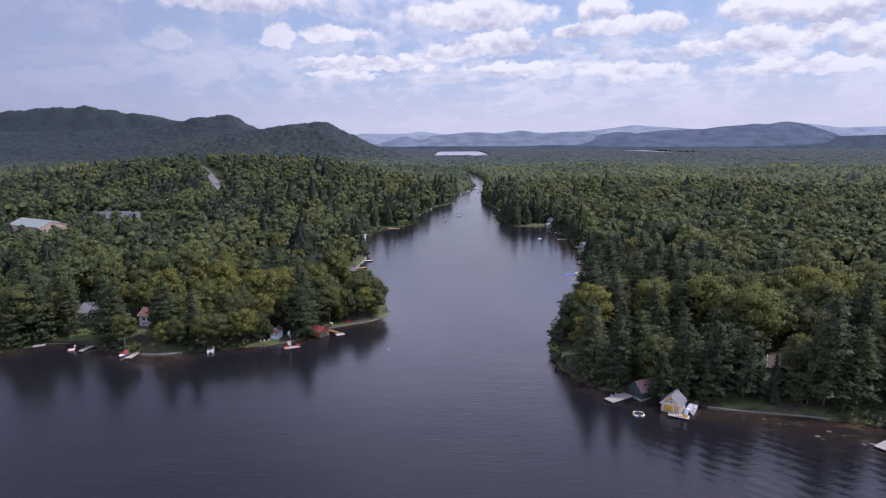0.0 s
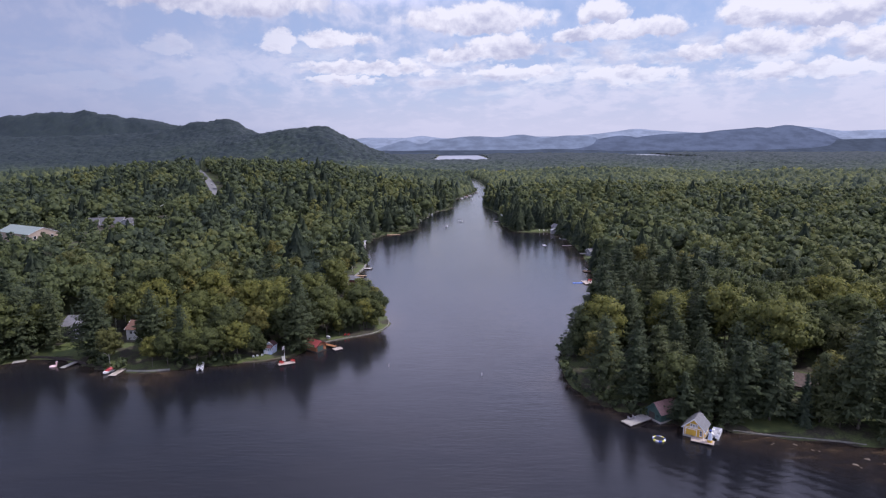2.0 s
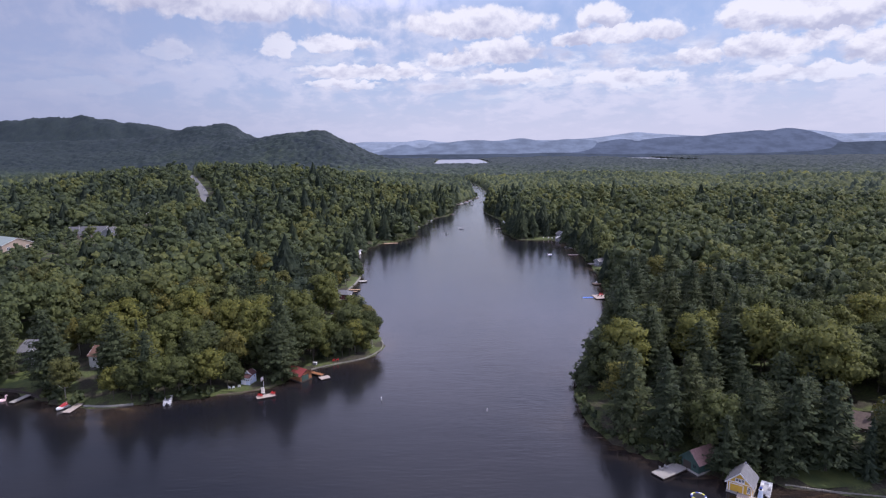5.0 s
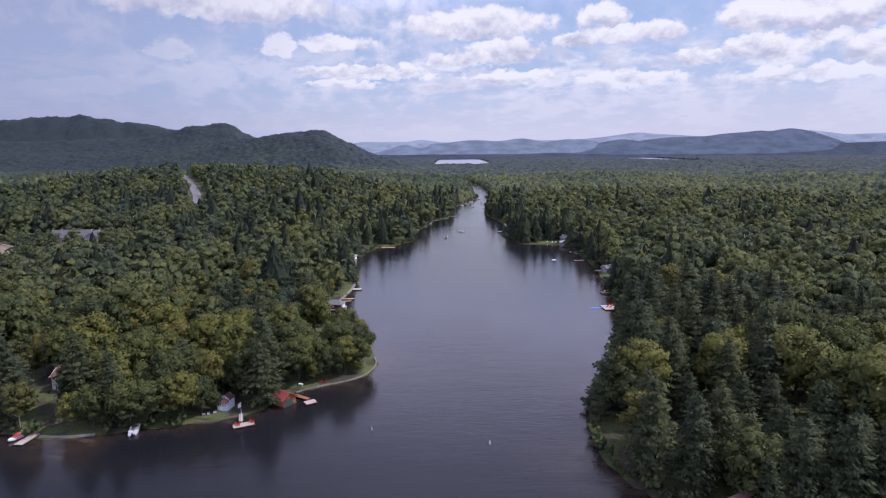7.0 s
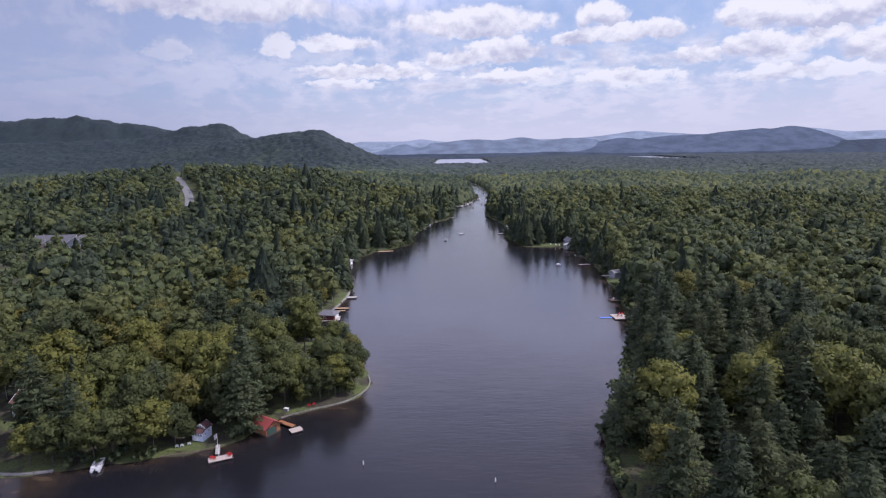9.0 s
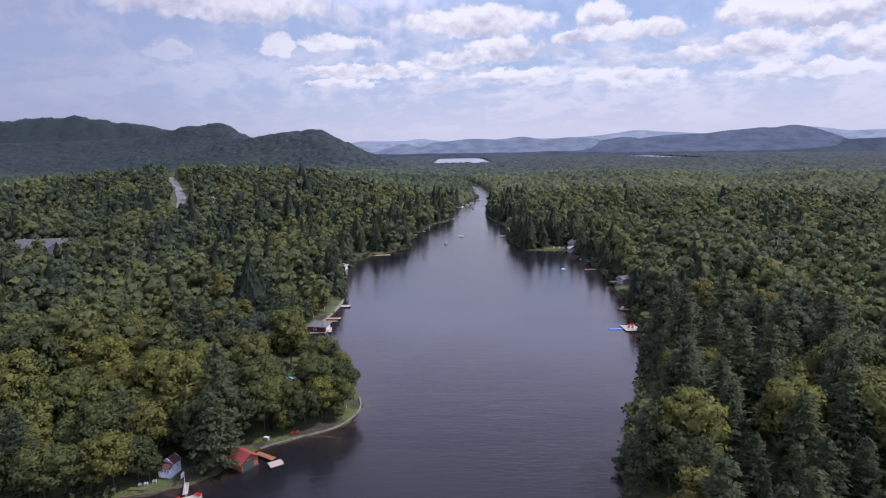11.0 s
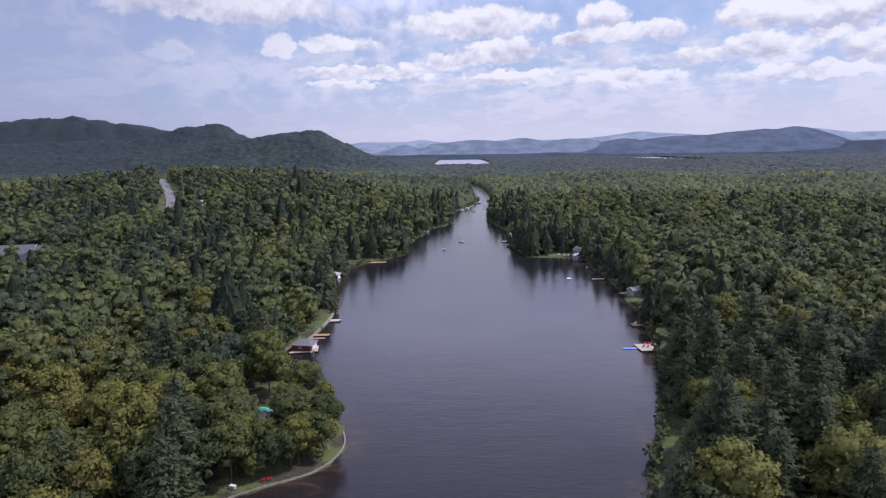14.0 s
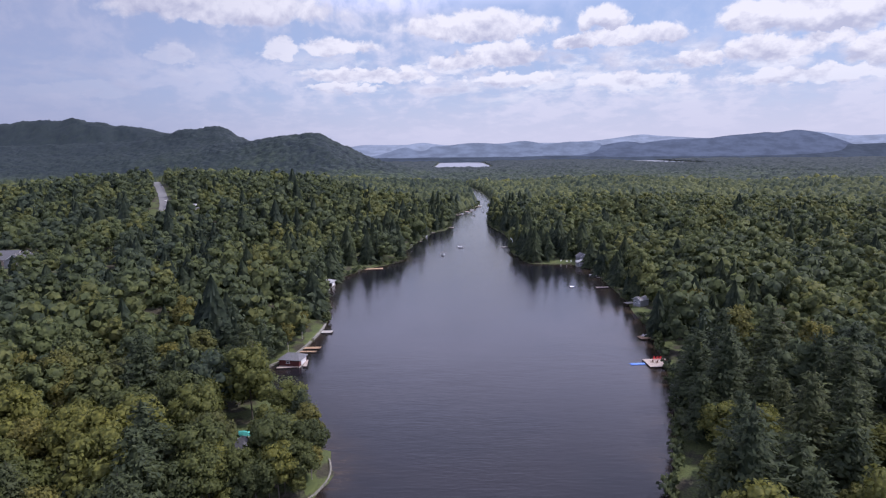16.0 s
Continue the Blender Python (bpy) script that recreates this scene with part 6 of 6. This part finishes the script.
mat_ = root("floating_mat", 72.2, 341.2, 0.1, 4, "long blue foam mat floating off the deck", "water mat")
bm = bmesh.new()
for i in range(6):
    box(bm, -2.4 + i * 0.96, 0, 0.03 + 0.03 * (i % 2), 1.0, 1.7, 0.10, bevel=0.03)
part("foam", bm, BLUEFOAM, mat_)

for bx, by in ((9.1, 198.2), (-25.0, 206.8)):
    b = root("buoy", bx, by, 0, 0, "slim white marker buoy floating upright in the channel", "buoy", "channel marker buoys")
    part("body", rod(bmesh.new(), (0, 0, -0.4), (0, 0, 1.05), 0.11, sides=12), WHITEPAINT, b)
    part("collar", rod(bmesh.new(), (0, 0, 0.02), (0, 0, 0.18), 0.20, 0.16, 12), GREYVINYL, b)
    part("band", rod(bmesh.new(), (0, 0, 0.78), (0, 0, 0.9), 0.125, sides=12), ORANGEWOOD, b)

fp = root("flagpole", -64.9, 210.9, 0.55, 0, "tall white flagpole with a limp pale flag on the floating dock", "flagpole")
part("pole", rod(bmesh.new(), (0, 0, 0), (0, 0, 6.6), 0.06, 0.03), WHITEPAINT, fp)
bm = bmesh.new()
cols = [[bm.verts.new((-0.06 - u * 0.85, 0.12 * math.sin(u * 7 + v), 6.4 - v * 1.3 - u * 0.7)) for v in np.linspace(0, 1, 5)] for u in np.linspace(0, 1, 8)]
for c0, c1 in zip(cols[:-1], cols[1:]):
    for k in range(4):
        bm.faces.new((c0[k], c1[k], c1[k + 1], c0[k + 1]))
bmesh.ops.solidify(bm, geom=list(bm.faces), thickness=0.01)
part("flag", bm, FLAGCLOTH, fp, "limp pale flag")

gb = root("storage_box", -54.0, 238.4, ground_height(-54, 238.4), -20, "pale grey storage box behind the stone wall", "box")
part("body", box(bmesh.new(), 0, 0, 0.45, 1.5, 0.8, 0.9, bevel=0.03), GREYVINYL, gb)
part("lid", box(bmesh.new(), 0, -0.02, 0.95, 1.6, 0.9, 0.1, bevel=0.02), WHITEPAINT, gb)

tp = root("covered_boat", -58.8, 279.3, ground_height(-58.8, 279.3), 62, "boat on land under a teal tarpaulin", "boat")
part("tarpaulin", loft(bmesh.new(), [[(-w, v, 0.35), (w, v, 0.35), (w * 0.95, v, 1.0), (w * 0.3, v, h), (-w * 0.3, v, h), (-w * 0.95, v, 1.0)] for v, w, h in
     ((-2.9, 0.9, 1.25), (-1.2, 1.15, 1.9), (0.8, 1.1, 1.75), (2.2, 0.7, 1.4), (3.0, 0.15, 1.15))]), TEALTARP, tp)
for v in (-1.6, 1.2):
    part("cradle", box(bmesh.new(), 0, v, 0.2, 1.9, 0.25, 0.4), GREYWOOD, tp)

for px, py in ((-286, 470), (-262, 520), (-250, 452)):
    up_ = root("utility_pole", px, py, ground_height(px, py), 25, "weathered grey wooden utility pole with a crossarm", "pole", "utility poles")
    part("pole", rod(bmesh.new(), (0, 0, -0.5), (0, 0, 13), 0.20, 0.13), GREYWOOD, up_)
    part("crossarm", box(bmesh.new(), 0, 0, 12.2, 2.4, 0.14, 0.16), GREYWOOD, up_)


def car(x, y, turn, mat, label):
    c = root("car", x, y, ground_height(x, y) + 0.7, turn, label, "car")
    rings = [[(-0.88, v, 0.35), (0.88, v, 0.35), (0.9, v, h * 0.75), (0.7, v, h), (-0.7, v, h), (-0.9, v, h * 0.75)] for v, h in ((-2.2, 0.85), (-1.9, 1.0), (1.9, 0.95), (2.2, 0.75))]
    part("body", loft(bmesh.new(), rings), mat, c)
    part("cabin", loft(bmesh.new(), [[(-w, v, 0.95), (w, v, 0.95), (w * 0.85, v, h), (-w * 0.85, v, h)] for v, w, h in ((-1.8, 0.8, 1.05), (-1.2, 0.8, 1.5), (0.3, 0.8, 1.5), (1.0, 0.8, 1.02))]), GLASS, c)
    for s in (-1, 1):
        for v in (-1.35, 1.35):
            part("wheel", rod(bmesh.new(), (s * 0.72, v, 0.32), (s * 0.92, v, 0.32), 0.32, sides=12), BLACKPLASTIC, c)
    return c


car(-303, 745, 20, GELCOAT, "white car on the forest road")
car(-352, 838, 28, GELCOAT, "white car on the forest road")
car(-121, 228, 60, GELCOAT, "white car parked beside the brown-roofed house")

# rocks that break the water off the shallow shore
rs_ = random.Random(5)
rock_meshes = []
for i in range(4):
    bm = bmesh.new()
    bmesh.ops.create_icosphere(bm, subdivisions=2, radius=1.0)
    for v in bm.verts:
        v.co *= 1 + 0.35 * noise.noise(v.co * 1.3 + Vector((i * 9, 0, 0)))
        v.co.z *= 0.45
    me = bpy.data.meshes.new("rock")
    bm.to_mesh(me)
    bm.free()
    me.materials.append(WETROCK)
    rock_meshes.append(me)
for i in range(16):
    t = rs_.random()
    rx, ry = 84 + t * 34 + rs_.uniform(-2, 2), 150.5 - t * 16 + rs_.uniform(-5, 1.5)
    s = rs_.uniform(0.2, 0.5)
    r = new("rock", rock_meshes[i % 4])
    r.matrix_basis = Matrix.LocRotScale((rx, ry, -0.22 * s), Euler((0, 0, rs_.uniform(0, 6))), (s * 1.6, s, s))
    tagged(r, "low grey-brown rock breaking the shallow water", "rock", "rocks in the shallows")

# lily pads in the cove
vs, fs = [], []
for i in range(160):
    a, q = rs_.uniform(0, 6.28), math.sqrt(rs_.random())
    cx, cy, r = -63.5 + 7 * q * math.cos(a), 328 + 4 * q * math.sin(a), rs_.uniform(0.12, 0.3)
    n0 = len(vs)
    vs += [(cx + r * math.cos(k), cy + r * math.sin(k), 0.012 + 0.004 * (i % 3)) for k in (0.3, 1.3, 2.3, 3.3, 4.3, 5.3, 6.0)]
    fs.append(list(range(n0, n0 + 7)))
tagged(new("lily_pads", raw_mesh("lily_pads", vs, fs, LILY)), "green lily pads floating in the cove", "water plants", kind="stuff")
